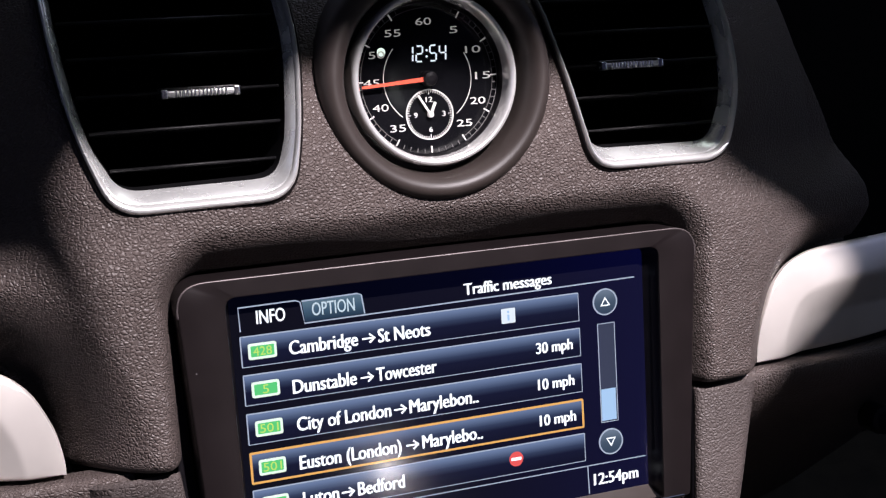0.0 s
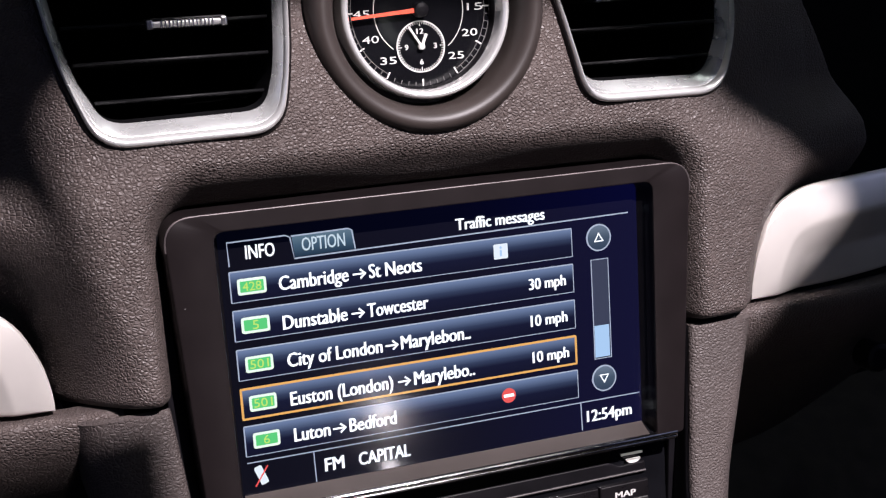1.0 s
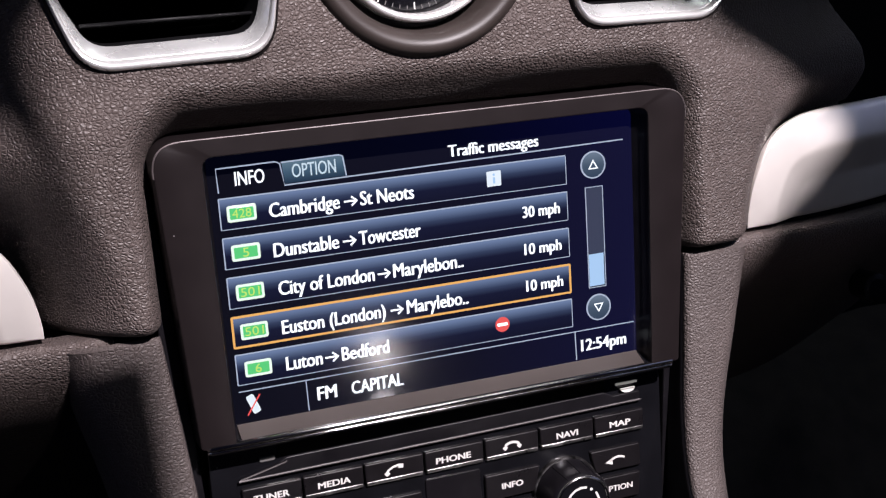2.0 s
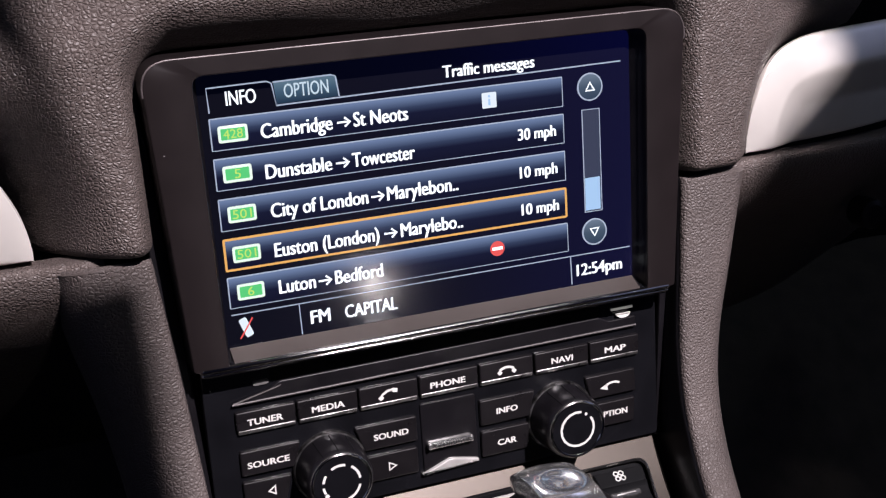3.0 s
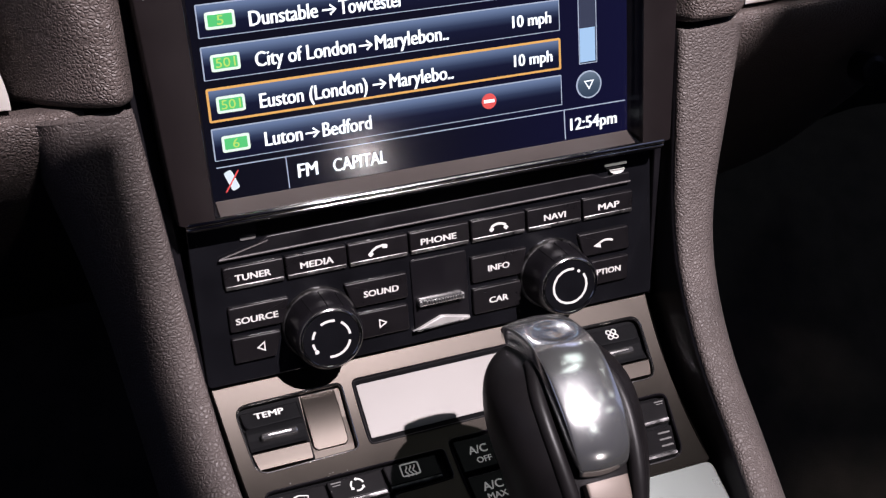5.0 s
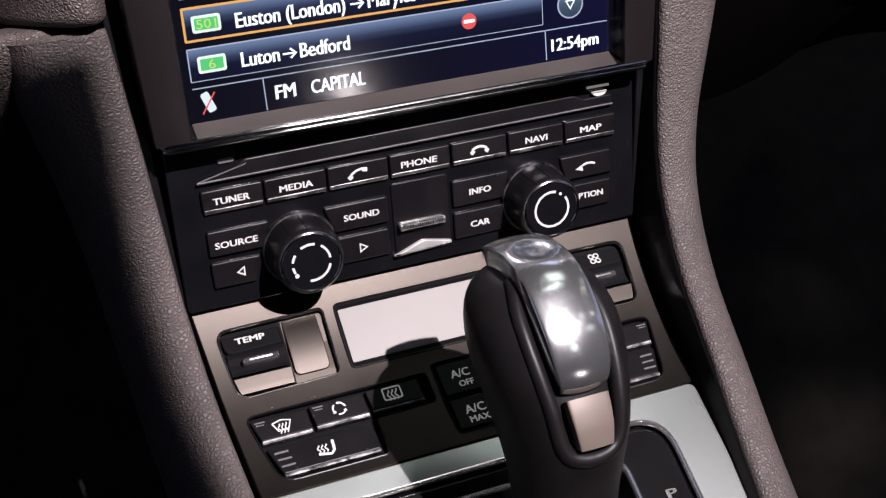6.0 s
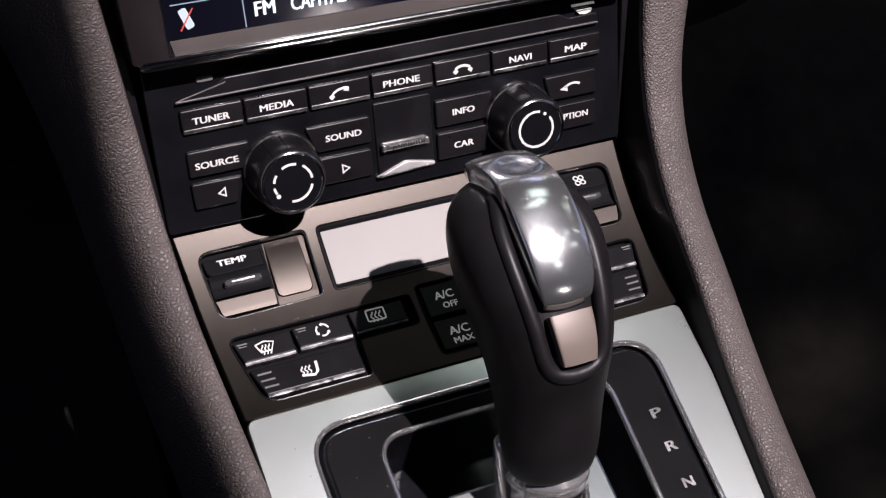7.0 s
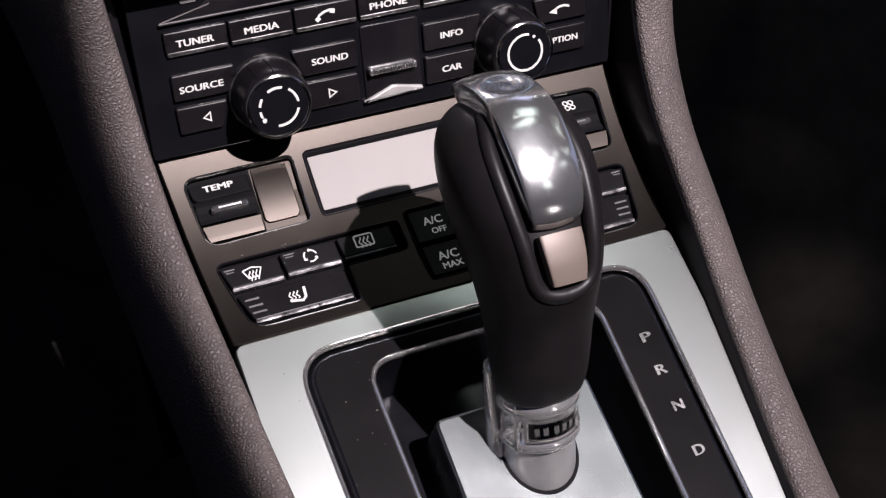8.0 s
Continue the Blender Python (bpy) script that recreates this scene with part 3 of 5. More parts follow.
for k, (z1, z0) in enumerate(ROWS_Z):
    ui("message_field", box(LEFT, RIGHT, z0, z1), row_grad, "blue gradient message field of the display")
    if k == 3:
        ui("selection_frame", outline_of(rrect(LEFT - 0.2, RIGHT + 0.2, z0 - 0.2, z1 + 0.2, 0.6, 2), 0.75), ui_orange, "orange frame round the chosen row")
    else:
        ui("row_edge", join(strip([(LEFT, z0), (LEFT, z1), (LEFT + 0.01, z1)][:2], 0.4, 0.3), strip([(LEFT, z1), (RIGHT, z1)], 0.4, 0.3), strip([(RIGHT, z1), (RIGHT, z0)], 0.25, 0.3), strip([(LEFT, z0), (RIGHT, z0)], 0.25, 0.3)), ui_line)
    x0, x1, c = -71.9 + 0.12 * k, -62.2, (z0 + z1) / 2 - 0.15
    ui("road_badge", flat(rrect(x0, x1, c - 2.75, c + 2.75, 0.9, 3), 0.28), ui_mint, "pale rounded road number badge")
    ui("badge_field", flat(rrect(x0 + 0.9, x1 - 0.9, c - 1.85, c + 1.85, 0.3, 2), 0.34), ui_green)
    n = ("428", "5", "501", "501", "6")[k]
    wd = 2.1 * len(n)
    ui("badge_number", words(n, (x0 + x1 - wd) / 2, (x0 + x1 + wd) / 2, c - 1.45, 2.9, 0.36, 0.0), ui_lime)

MESSAGES = [(25.2, "Cambridge", -58.1, -33.9, -32.4, "St Neots", -26.8, -7.5), (11.7, "Dunstable", -57.9, -35.3, -33.9, "Towcester", -28.3, -6.0),
            (-1.4, "City of London", -57.5, -23.8, -22.7, "Marylebon..", -17.1, 9.0), (-14.9, "Euston (London)", -57.6, -20.9, -19.1, "Marylebo..", -13.2, 9.9),
            (-27.7, "Luton", -57.4, -44.6, -43.6, "Bedford", -37.8, -20.6)]
for base, a, ax0, ax1, arrow, b, bx0, bx1 in MESSAGES:
    ui("place_name", words(a, ax0, ax1, base, 4.7, 0.3, 0.03), ui_white)
    ui("place_name", words(b, bx0, bx1, base, 4.7, 0.3, 0.03), ui_white)
    y = base + 2.0
    ui("arrow", join(strip([(arrow, y), (arrow + 4.0, y)], 0.62, 0.35), strip([(arrow + 2.6, y + 1.55), (arrow + 4.5, y), (arrow + 2.6, y - 1.55)], 0.7, 0.37)), ui_white)
for base, s in ((12.9, "30 mph"), (-0.6, "10 mph"), (-14.1, "10 mph")):
    ui("speed", words(s, 32.4, 47.1, base, 4.0, 0.3, 0.03), ui_white)
# tabs and heading
ui("tab_line", join(strip([(-73.9, 35.2), (-74.1, 43.2), (-54.6, 43.4), (-53.0, 42.6), (-52.0, 35.3), (73.5, 36.6)], 0.45, 0.3)), ui_line)
ui("tab", flat(roundpoly([(-51.8, 35.7), (-30.9, 35.9), (-31.1, 43.2), (-52.4, 43.2)], [0.2, 0.2, 1.8, 0.5], 4)), tab_grad, "grey blue tab of the display")
ui("tab_edge", strip([(-52.6, 42.9), (-33.0, 43.2), (-31.6, 42.6), (-30.8, 36.0)], 0.45, 0.3), ui_line)
ui("tab_title", words("INFO", -68.3, -58.4, 37.1, 4.5, 0.3, 0.018), ui_white)
ui("tab_title", words("OPTION", -49.2, -34.2, 37.5, 4.4, 0.3, 0.012), ui_grey)
ui("heading", words("Traffic messages", 5.8, 39.9, 37.9, 4.0, 0.4, 0.03), ui_white)
# footer
ui("footer_line", join(strip([(LEFT, -32.4), (75.5, -32.3)], 0.35, 0.3), strip([(-51.1, -32.5), (-50.9, -43.3)], 0.35, 0.3), strip([(51.0, -32.3), (51.2, -43.0)], 0.35, 0.3)), ui_line)
ui("station", words("FM", -47.6, -40.6, -40.2, 4.6, 0.3, 0.03), ui_white)
ui("station", words("CAPITAL", -35.4, -16.4, -40.3, 4.5, 0.3, 0.03), ui_white)
ui("time_of_day", words("12:54pm", 53.2, 72.0, -40.2, 4.3, 0.3, 0.03), ui_white)
ph = roundpoly([(-69.8, -41.0), (-67.2, -40.0), (-69.6, -33.6), (-72.2, -34.6)], 0.8, 3)
ui("phone_symbol", flat(ph, 0.26), ui_pale, "pale telephone symbol struck through in red")
ui("phone_slash", strip([(-72.0, -41.0), (-67.3, -34.2)], 0.45, 0.4), ui_red)
# info and no-entry symbols
ui("info_symbol", flat(rrect(19.6, 25.0, 25.7, 31.1, 0.4, 2), 0.28), ui_pale, "white square information symbol")
ui("info_mark", join(flat(rrect(21.9, 22.7, 26.7, 28.9, 0.1, 1), 0.34), flat(circle(22.3, 29.8, 0.45, 10), 0.34)), ui_blue)
ui("no_entry_symbol", flat(circle(22.4, -24.7, 2.75, 28), 0.28), ui_red, "round red no entry symbol")
ui("no_entry_bar", flat(rrect(20.4, 24.4, -25.25, -24.1, 0.2, 1), 0.36), ui_white)
# scroll keys
for cy, d in ((28.7, 1), (-24.4, -1)):
    ui("scroll_key", flat(circle(61.1, cy, 4.9, 36), 0.24), knob_grad, "round grey blue scroll key")
    ui("scroll_key_edge", outline_of(circle(61.1, cy, 5.0, 36), 0.5), ui_line)
    tri = [(61.1 - 2.0, cy - 1.5 * d), (61.1 + 2.0, cy - 1.5 * d), (61.1, cy + 1.9 * d)]
    ui("scroll_arrow", outline_of(tri if d > 0 else tri[::-1], 0.4, 0.36), ui_white)
ui("scroll_track", box(57.5, 64.6, -16.8, 20.8), ui_dark, "dark blue scroll track")
ui("scroll_track_edge", outline_of([(57.5, -16.8), (64.6, -16.8), (64.6, 20.8), (57.5, 20.8)], 0.25), ui_line)
ui("scroll_slider", box(57.9, 63.9, -16.1, -4.1, 0.3), ui_blue, "light blue scroll slider")

# ledge and bar under the screen
part("ledge", loft([[(-76.0, y, z), (76.0, y, z)] for y, z in ((-43.6, 0.25), (-44.2, 1.0), (-45.0, 2.6), (-46.0, 4.4), (-46.8, 6.2), (-47.3, 8.0))], False, False, closed=False), ledge_mat, unit, "taupe sloping ledge under the screen")
bar = slab(rrect(-86.8, 86.8, -50.4, -46.9, 1.0, 3), -6, 8.0, 0.9)
part("bar", bar, gloss_black, unit, "glossy black bar under the screen")
for y, z, r in ((-47.6, 7.8, 0.95), (-49.1, 7.9, 0.55)):
    part("bar_rail", sweep([(-87.0, y - 0.2, z - 0.9), (-86.6, y, z), (-40, y, z), (40, y, z), (86.6, y, z), (87.0, y - 0.2, z - 0.9)], r, 16), bar_metal, unit, "polished dark chrome rail along the bar", angle=60)
# face plate with disc slot
part("face_plate", slab(rrect(-86.8, 86.8, -110.5, -50.5, 2.0, 3), -12, -1.6, 0.5), gloss_black, unit, "black radio face plate")
part("slot", slab(rrect(-63, 63, -58.6, -53.8, 1.0, 3), -1.7, -1.2, 0.1), deep_black, unit, "disc slot")
part("slot_lip", slab(roundpoly([(-77.0, -64.2), (77.5, -63.6), (77.5, -60.0), (66.0, -60.2), (62.0, -58.2), (-60.5, -58.6), (-64.0, -60.8)], 0.8, 3), -1.7, -0.5, 0.4), soft_black, unit, "black lip under the disc slot")
part("lip_strip", join(sweep([(-77.4, -64.2, -0.2), (77.4, -63.5, -0.2)], 0.42, 10), sweep([(-77.0, -63.9, -0.3), (-60.8, -60.3, -0.3), (-60.2, -59.9, -0.3)], 0.34, 8)), lip_dim, unit, "chrome line under the disc slot")
part("slot_lamp", slab(rrect(-69.5, -64.0, -59.0, -57.2, 0.8, 3), -1.7, -0.9, 0.2), legend_dim, unit, "small grey slot marker")
part("eject_symbol", join(strip([(67.6, -56.3), (76.6, -56.3)], 0.8, -0.9, 0.5), flat([(p[0], p[1]) for p in arc(72.2, -58.0, 3.0, 180, 360, 12, 1.7)], -0.9)), legend, unit)


def lip_bar(x0, x1, y, z, tall):
    """A key's flat chrome lower edge, leaning back and rounded off at its foot."""
    rows = [(0.15, -0.5), (0.0, 0.0), (-0.12, 0.1), (-0.45 * tall, 0.0), (-0.8 * tall, -0.3), (-0.95 * tall, -0.7), (-tall, -2.2)]
    return loft([[(x0, y + a, z - 2.0), (x0 + 0.12, y + a, z + b - 0.1), (x0 + 0.35, y + a, z + b), (x1 - 0.35, y + a, z + b), (x1 - 0.12, y + a, z + b - 0.1), (x1, y + a, z - 2.0)] for a, b in rows], False, False, closed=False)


def key(name, outline, z, title="", tx=None, base=0, cap=3.0, lip=None):
    o = part(name, slab(outline, -1.8, z, 0.5), button_mat, unit)
    if title:
        part("legend", words(title, tx[0], tx[1], base, cap, z + 0.02, 0.03), legend, o)
    if lip:
        part("chrome_lip", lip_bar(lip[0], lip[1], lip[3], z, 1.75), lip_metal, o, "chrome lower edge of the key")
    return o


TOP = [(-76.8, -55.9, "TUNER", (-73.1, -60.5)), (-55.3, -33.6, "MEDIA", (-50.3, -38.4)), (-33.0, -11.1, "", None), (-10.4, 12.2, "PHONE", (-6.4, 7.2)),
       (12.9, 34.2, "", None), (35.0, 57.0, "NAVI", (41.6, 50.5)), (57.6, 78.4, "MAP", (63.8, 72.7))]
top_keys = []
for x0, x1, title, tx in TOP:
    top_keys.append(key("key", rrect(x0, x1, -74.2, -67.2, 0.5, 2), 0.0, title, tx, -72.5, 2.25, (x0 + 0.4, x1 - 0.3, -75.9, -74.0)))
# telephone symbols
part("legend", join(strip([(-25.3, -72.6), (-24.4, -71.0), (-22.6, -70.0), (-20.4, -69.6), (-18.9, -69.9)], 0.8, 0.1), strip([(-25.6, -72.7), (-24.3, -71.7)], 1.5, 0.12), strip([(-20.6, -70.0), (-18.8, -70.3)], 1.4, 0.12)), legend, top_keys[2])
part("legend", join(strip(arc(23.6, -74.6, 4.6, 52, 128, 10), 0.9, 0.1), strip([(20.2, -72.3), (21.4, -71.3)], 1.4, 0.12), strip([(25.8, -71.3), (27.0, -72.3)], 1.4, 0.12)), legend, top_keys[4])
key("key", roundpoly([(-76.8, -90.9), (-58.0, -90.9), (-56.0, -84.0), (-55.4, -81.8), (-76.8, -81.8)], 0.8, 3), -0.1, "SOURCE", (-74.6, -59.7), -88.2, 2.2)
k1 = key("key", roundpoly([(-76.6, -102.6), (-62.0, -102.6), (-59.4, -93.4), (-76.9, -93.2)], 0.8, 3), -0.1)
key("key", roundpoly([(-32.5, -91.2), (-12.4, -91.2), (-12.4, -81.6), (-35.6, -81.6)], 0.8, 3), -0.1, "SOUND", (-28.9, -15.8), -87.8, 2.2)
k2 = key("key", roundpoly([(-31.0, -103.6), (-12.8, -103.6), (-12.8, -93.6), (-32.0, -93.6)], 0.8, 3), -0.1)
key("key", roundpoly([(12.2, -91.2), (32.0, -91.2), (34.4, -81.3), (12.2, -81.3)], 0.8, 3), -0.1, "INFO", (18.6, 27.2), -87.6, 2.2)
key("key", roundpoly([(12.2, -103.6), (31.0, -103.6), (32.0, -93.6), (12.2, -93.6)], 0.8, 3), -0.1, "CAR", (18.4, 26.1), -100.1, 2.2)
k3 = key("key", roundpoly([(57.5, -90.0), (76.8, -90.0), (76.4, -80.8), (55.4, -80.8)], 0.8, 3), -0.1)
key("key", roundpoly([(60.0, -102.2), (75.6, -102.2), (76.4, -92.4), (59.5, -92.4)], 0.8, 3), -0.1, "OPTION", (59.6, 72.8), -98.3, 2.2)
part("legend", outline_of([(-68.6, -98.0), (-65.6, -99.8), (-65.6, -96.0)], 0.45, 0.1), legend, k1)
part("legend", outline_of([(-24.2, -100.6), (-21.0, -98.8), (-24.2, -96.9)], 0.45, 0.1), legend, k2)
part("legend", join(strip(arc(67.0, -90.2, 5.6, 62, 130, 10), 0.8, 0.1), flat([(61.4, -86.3), (64.6, -87.4), (64.4, -84.8)], 0.1)), legend, k3)
# centre roller and flap
part("centre_field", slab(rrect(-10.6, 10.8, -105.5, -78.0, 1.0, 3), -1.8, -0.9, 0.3), soft_black, unit)
part("roller", join(slab(rrect(-9.4, 8.4, -95.6, -92.6, 1.4, 4), -1.2, 1.4, 0.8), slab(rrect(-7.0, 6.2, -94.9, -93.3, 0.4, 2), 1.0, 1.9, 0.4)), lens_clear, unit, "clear ribbed chrome roller")
# chrome pieces added for the bright glints at the roller's ends
for x in (-9.2, 6.9):
    part("roller_glint", slab(rrect(x, x + 1.5, -95.4, -92.8, 0.6, 3), 0.6, 1.9, 0.5), edge_chrome, unit)
part("roller_rib", join(*[slab(rrect(-6.4 + 1.0 * i, -5.9 + 1.0 * i, -94.9, -93.4, 0.15, 1), 1.6, 2.2, 0.15) for i in range(12)]), lip_metal, unit)
part("flap", slab(roundpoly([(-11.8, -104.9), (10.6, -104.4), (10.6, -103.2), (0.4, -100.9), (-1.0, -100.9)], 0.5, 3), -1.2, 0.4, 0.5), bright_line, unit, "pointed chrome lip under the roller")


def knob(x, y, marks):
    k = part("knob", lathe([(12.9, -1.7), (12.8, 0.6), (12.5, 3.0), (12.3, 8.0), (12.0, 11.4), (11.5, 13.1), (10.9, 13.7)], x, y, 56, cap=False), soft_black, unit, "black rotary knob with a bright rim")
    part("rim", lathe([(10.95, 13.4), (10.9, 13.9), (10.5, 14.15), (10.1, 14.0), (9.9, 13.7)], x, y, 56, cap=False), bar_metal, k)
    # metal ring added for the bright line round the knob's foot
    part("base_highlight", lathe([(13.5, -1.6), (13.5, -0.2), (13.25, 0.25), (12.7, 0.4)], x, y, 56, cap=False), key_lip, k)
    part("cap", lathe([(10.2, 13.3), (9.8, 13.75), (6.0, 13.7)], x, y, 56), gloss_black, k)
    # the smooth rim's sparkle is put in as fine chrome beads
    beads = [lathe([(0.24, 0.0), (0.2, 0.2), (0.08, 0.32)], x + 10.95 * math.cos(radians(3.2 * i)), y + 10.95 * math.sin(radians(3.2 * i)), 5) for i in range(112)]
    part("rim_sparkle", ([(px, py, pz + 13.35) for px, py, pz in join(*beads)[0]], join(*beads)[1]), edge_chrome, k, "fine chrome beads standing in for the sparkle on the rim")
    for a0, a1 in marks:
        part("mark", strip(arc(x, y, 6.6, a0, a1, 16), 0.85, 13.95), legend, k)
    for a in (62, 90, 118):
        c, sn = math.cos(radians(a)), math.sin(radians(a))
        part("groove", sweep([(x + r * c, y + r * sn, z) for r, z in ((12.75, 1.5), (12.45, 4.0), (12.25, 8.0), (11.95, 11.6), (11.5, 13.0))], 0.22, 6), deep_black, k)
    grips = []
    for i in range(12):
        a = radians(30 * i + 10)
        grips.append(strip([(x + 11.2 * math.cos(a), y + 11.2 * math.sin(a)), (x + 11.9 * math.cos(a), y + 11.9 * math.sin(a))], 0.35, 12.3, 0.8))
    part("grip", join(*grips), soft_black, k)
    return k


k = knob(-45.5, -94.2, [(-100, -15), (5, 55), (75, 120), (145, 170), (185, 205)])
part("mark", slab(circle(-51.0, -98.0, 0.8, 14), 13.8, 13.95, 0.05), legend, k)
k = knob(44.6, -93.8, [(75, 395)])
part("mark", slab(circle(48.2, -88.6, 0.6, 14), 13.8, 13.95, 0.05), legend, k)

# ---- clock ----
clock = thing("dashboard_clock", (0, 0.0, 0.09), "round black dashboard clock with white numerals, red hand and chrome rim", "clock")
CZ = CLOCK_Z
part("pod", lathe([(42.0, -40), (41.8, 1.0), (41.3, 4.0), (40.3, 6.4), (38.6, 8.0), (36.8, 8.0), (35.0, 6.8), (33.6, 4.6), (32.7, 1.4), (32.2, -3), (32.0, -8), (30.0, -8)], 0, CZ, 72, cap=False), worn(material("pod_plastic", (0.027, 0.021, 0.0188), 0.46, spec=0.36), (0.027, 0.021, 0.0188), 0.1, 90, 3500, 0.00003, 0.42, 0.52), clock, "dark brown smooth plastic clock pod", angle=60)
part("rim", lathe([(30.0, -9), (30.0, 0.6), (29.7, 1.7), (29.1, 2.4), (28.4, 2.5), (27.8, 2.0), (27.4, 1.2), (27.1, -0.2), (26.9, -4.0)], 0, CZ, 72, cap=False), vent_silver, clock, "bright silver rim", angle=60)
part("wall", lathe([(27.0, -3.5), (26.2, -7.4)], 0, CZ, 72, cap=False), soft_black, clock)
dial = part("dial", lathe([(27.2, -7.6), (26.0, -7.3), (10, -7.3)], 0, CZ, 64), gloss_black, clock, "glossy black dial")
for k in range(60):
    if abs(k - 0) < 4 or k > 56:
        continue
    a = radians(90 - 6 * k)
    r0, r1, w = (23.4, 25.8, 0.5) if k % 5 == 0 else (24.4, 25.8, 0.28)
    part("tick", strip([(r0 * math.cos(a), CZ + r0 * math.sin(a)), (r1 * math.cos(a), CZ + r1 * math.sin(a))], w, -7.1), legend if k % 5 == 0 else legend_dim, dial)
part("minute_track", join(strip(arc(0, CZ, 24.2, -60, 240, 80), 0.22, -7.1), strip(arc(0, CZ, 26.0, -60, 240, 80), 0.25, -7.1)), legend_dim, dial)
# the numerals leave room for the small dial below
NUMERALS = [(5, 10.6, 16.3), (10, 17.4, 9.2), (15, 20.6, 0.0), (20, 18.2, -8.7), (25, 12.7, -16.2), (35, -12.0, -16.4), (40, -17.8, -9.0), (45, -20.5, -0.4), (50, -18.0, 9.0), (55, -11.8, 16.1), (60, -0.4, 19.6)]
for n, nx, ny in NUMERALS:
    wd = 3.0 if n == 5 else 5.8
    part("numeral", words(str(n), nx - wd / 2, nx + wd / 2, CZ + ny - 1.2, 2.4, -7.1, 0.0), legend_dial, dial)
part("inner_arc", join(strip(arc(0, CZ, 16.1, 138, 232, 40), 0.28, -7.1), strip(arc(0, CZ, 16.2, -52, 31, 40), 0.28, -7.1)), legend, dial)


def segments(text, x, y, w, h, slant=0.12):
    on = {"1": "bc", "2": "abged", "5": "afgcd", "4": "fgbc", ":": ""}
    segs = {"a": ((0, 1), (1, 1)), "b": ((1, 1), (1, 0.5)), "c": ((1, 0.5), (1, 0)), "d": ((0, 0), (1, 0)), "e": ((0, 0.5), (0, 0)), "f": ((0, 1), (0, 0.5)), "g": ((0, 0.5), (1, 0.5))}
    digits, cx = [], x
    for ch in text:
        if ch == ":":
            digits.append(join(*[slab(circle(cx + 0.3 + slant * h * s, y + h * s, 0.42, 10), -7.1, -6.95, 0.03) for s in (0.3, 0.7)]))
            cx += 1.5
            continue
        strokes = []
        for s in on[ch]:
            (ax, ay), (bx, by) = segs[s]
            p, q = Vector((cx + ax * w + slant * ay * h, y + ay * h)), Vector((cx + bx * w + slant * by * h, y + by * h))
            d = (q - p).normalized() * 0.25
            strokes.append(strip([tuple(p + d), tuple(q - d)], 0.55, -6.95))
        digits.append(join(*strokes))
        cx += w + 1.25
    return digits


for digit in segments("12:54", -7.4, CZ + 6.0, 2.3, 5.3, 0.06):
    part("digit", digit, ui_pale, dial, "lit white digit")
SUB = CZ - 12.4
part("small_dial", join(strip(arc(0, SUB, 8.6, 0, 360, 60), 0.45, -7.0), *[strip([(r0 * math.cos(radians(6 * k)), SUB + r0 * math.sin(radians(6 * k))), (8.4 * math.cos(radians(6 * k)), SUB + 8.4 * math.sin(radians(6 * k)))], 0.28, -7.05) for k in range(60) for r0 in ((6.9,) if k % 15 == 0 else (7.6,))]), legend, dial, "small ring of white hour marks")
for s, a in (("12", 90), ("3", 0), ("6", -90), ("9", 180)):
    wd = 2.6 if s == "12" else 1.3
    cx, cy = 5.2 * math.cos(radians(a)), SUB + 5.2 * math.sin(radians(a))
    part("numeral", words(s, cx - wd / 2, cx + wd / 2, cy - 0.9, 1.8, -7.1, 0.02), legend, dial)
part("second_hand", loft([[(1.5, CZ + 0.9, z), (1.5, CZ - 0.7, z), (-24.6, CZ - 2.2, z), (-24.6, CZ - 1.3, z)] for z in (-5.2, -4.4)], True, True), red_hand, clock, "long red hand")
part("hub", lathe([(2.6, -7.2), (2.6, -4.0), (2.2, -3.4), (1.0, -3.2)], 0, CZ, 28), soft_black, clock)
for a, r, w in ((122, 8.0, 0.75), (66, 4.6, 1.0)):
    part("small_hand", strip([(0, SUB), (r * math.cos(radians(a)), SUB + r * math.sin(radians(a)))], w, -5.9, 0.4), legend, clock)
part("small_hub", lathe([(1.1, -7.0), (1.1, -5.7), (0.7, -5.4)], 0, SUB, 18), legend, clock)
part("sensor_window", slab(circle(-16.3, CZ + 9.9, 1.5, 20), -7.2, -7.0, 0.05), ui_mint, clock, "small pale green lit window")


# ---- air vents ----
def vent_lift(z):
    return 8.5 - 0.0062 * max(0.0, z - 80) ** 2


def on_vent(geo):
    return [(x, y, z + vent_lift(y) - vent_turn(x)) for x, y, z in geo[0]], geo[1]


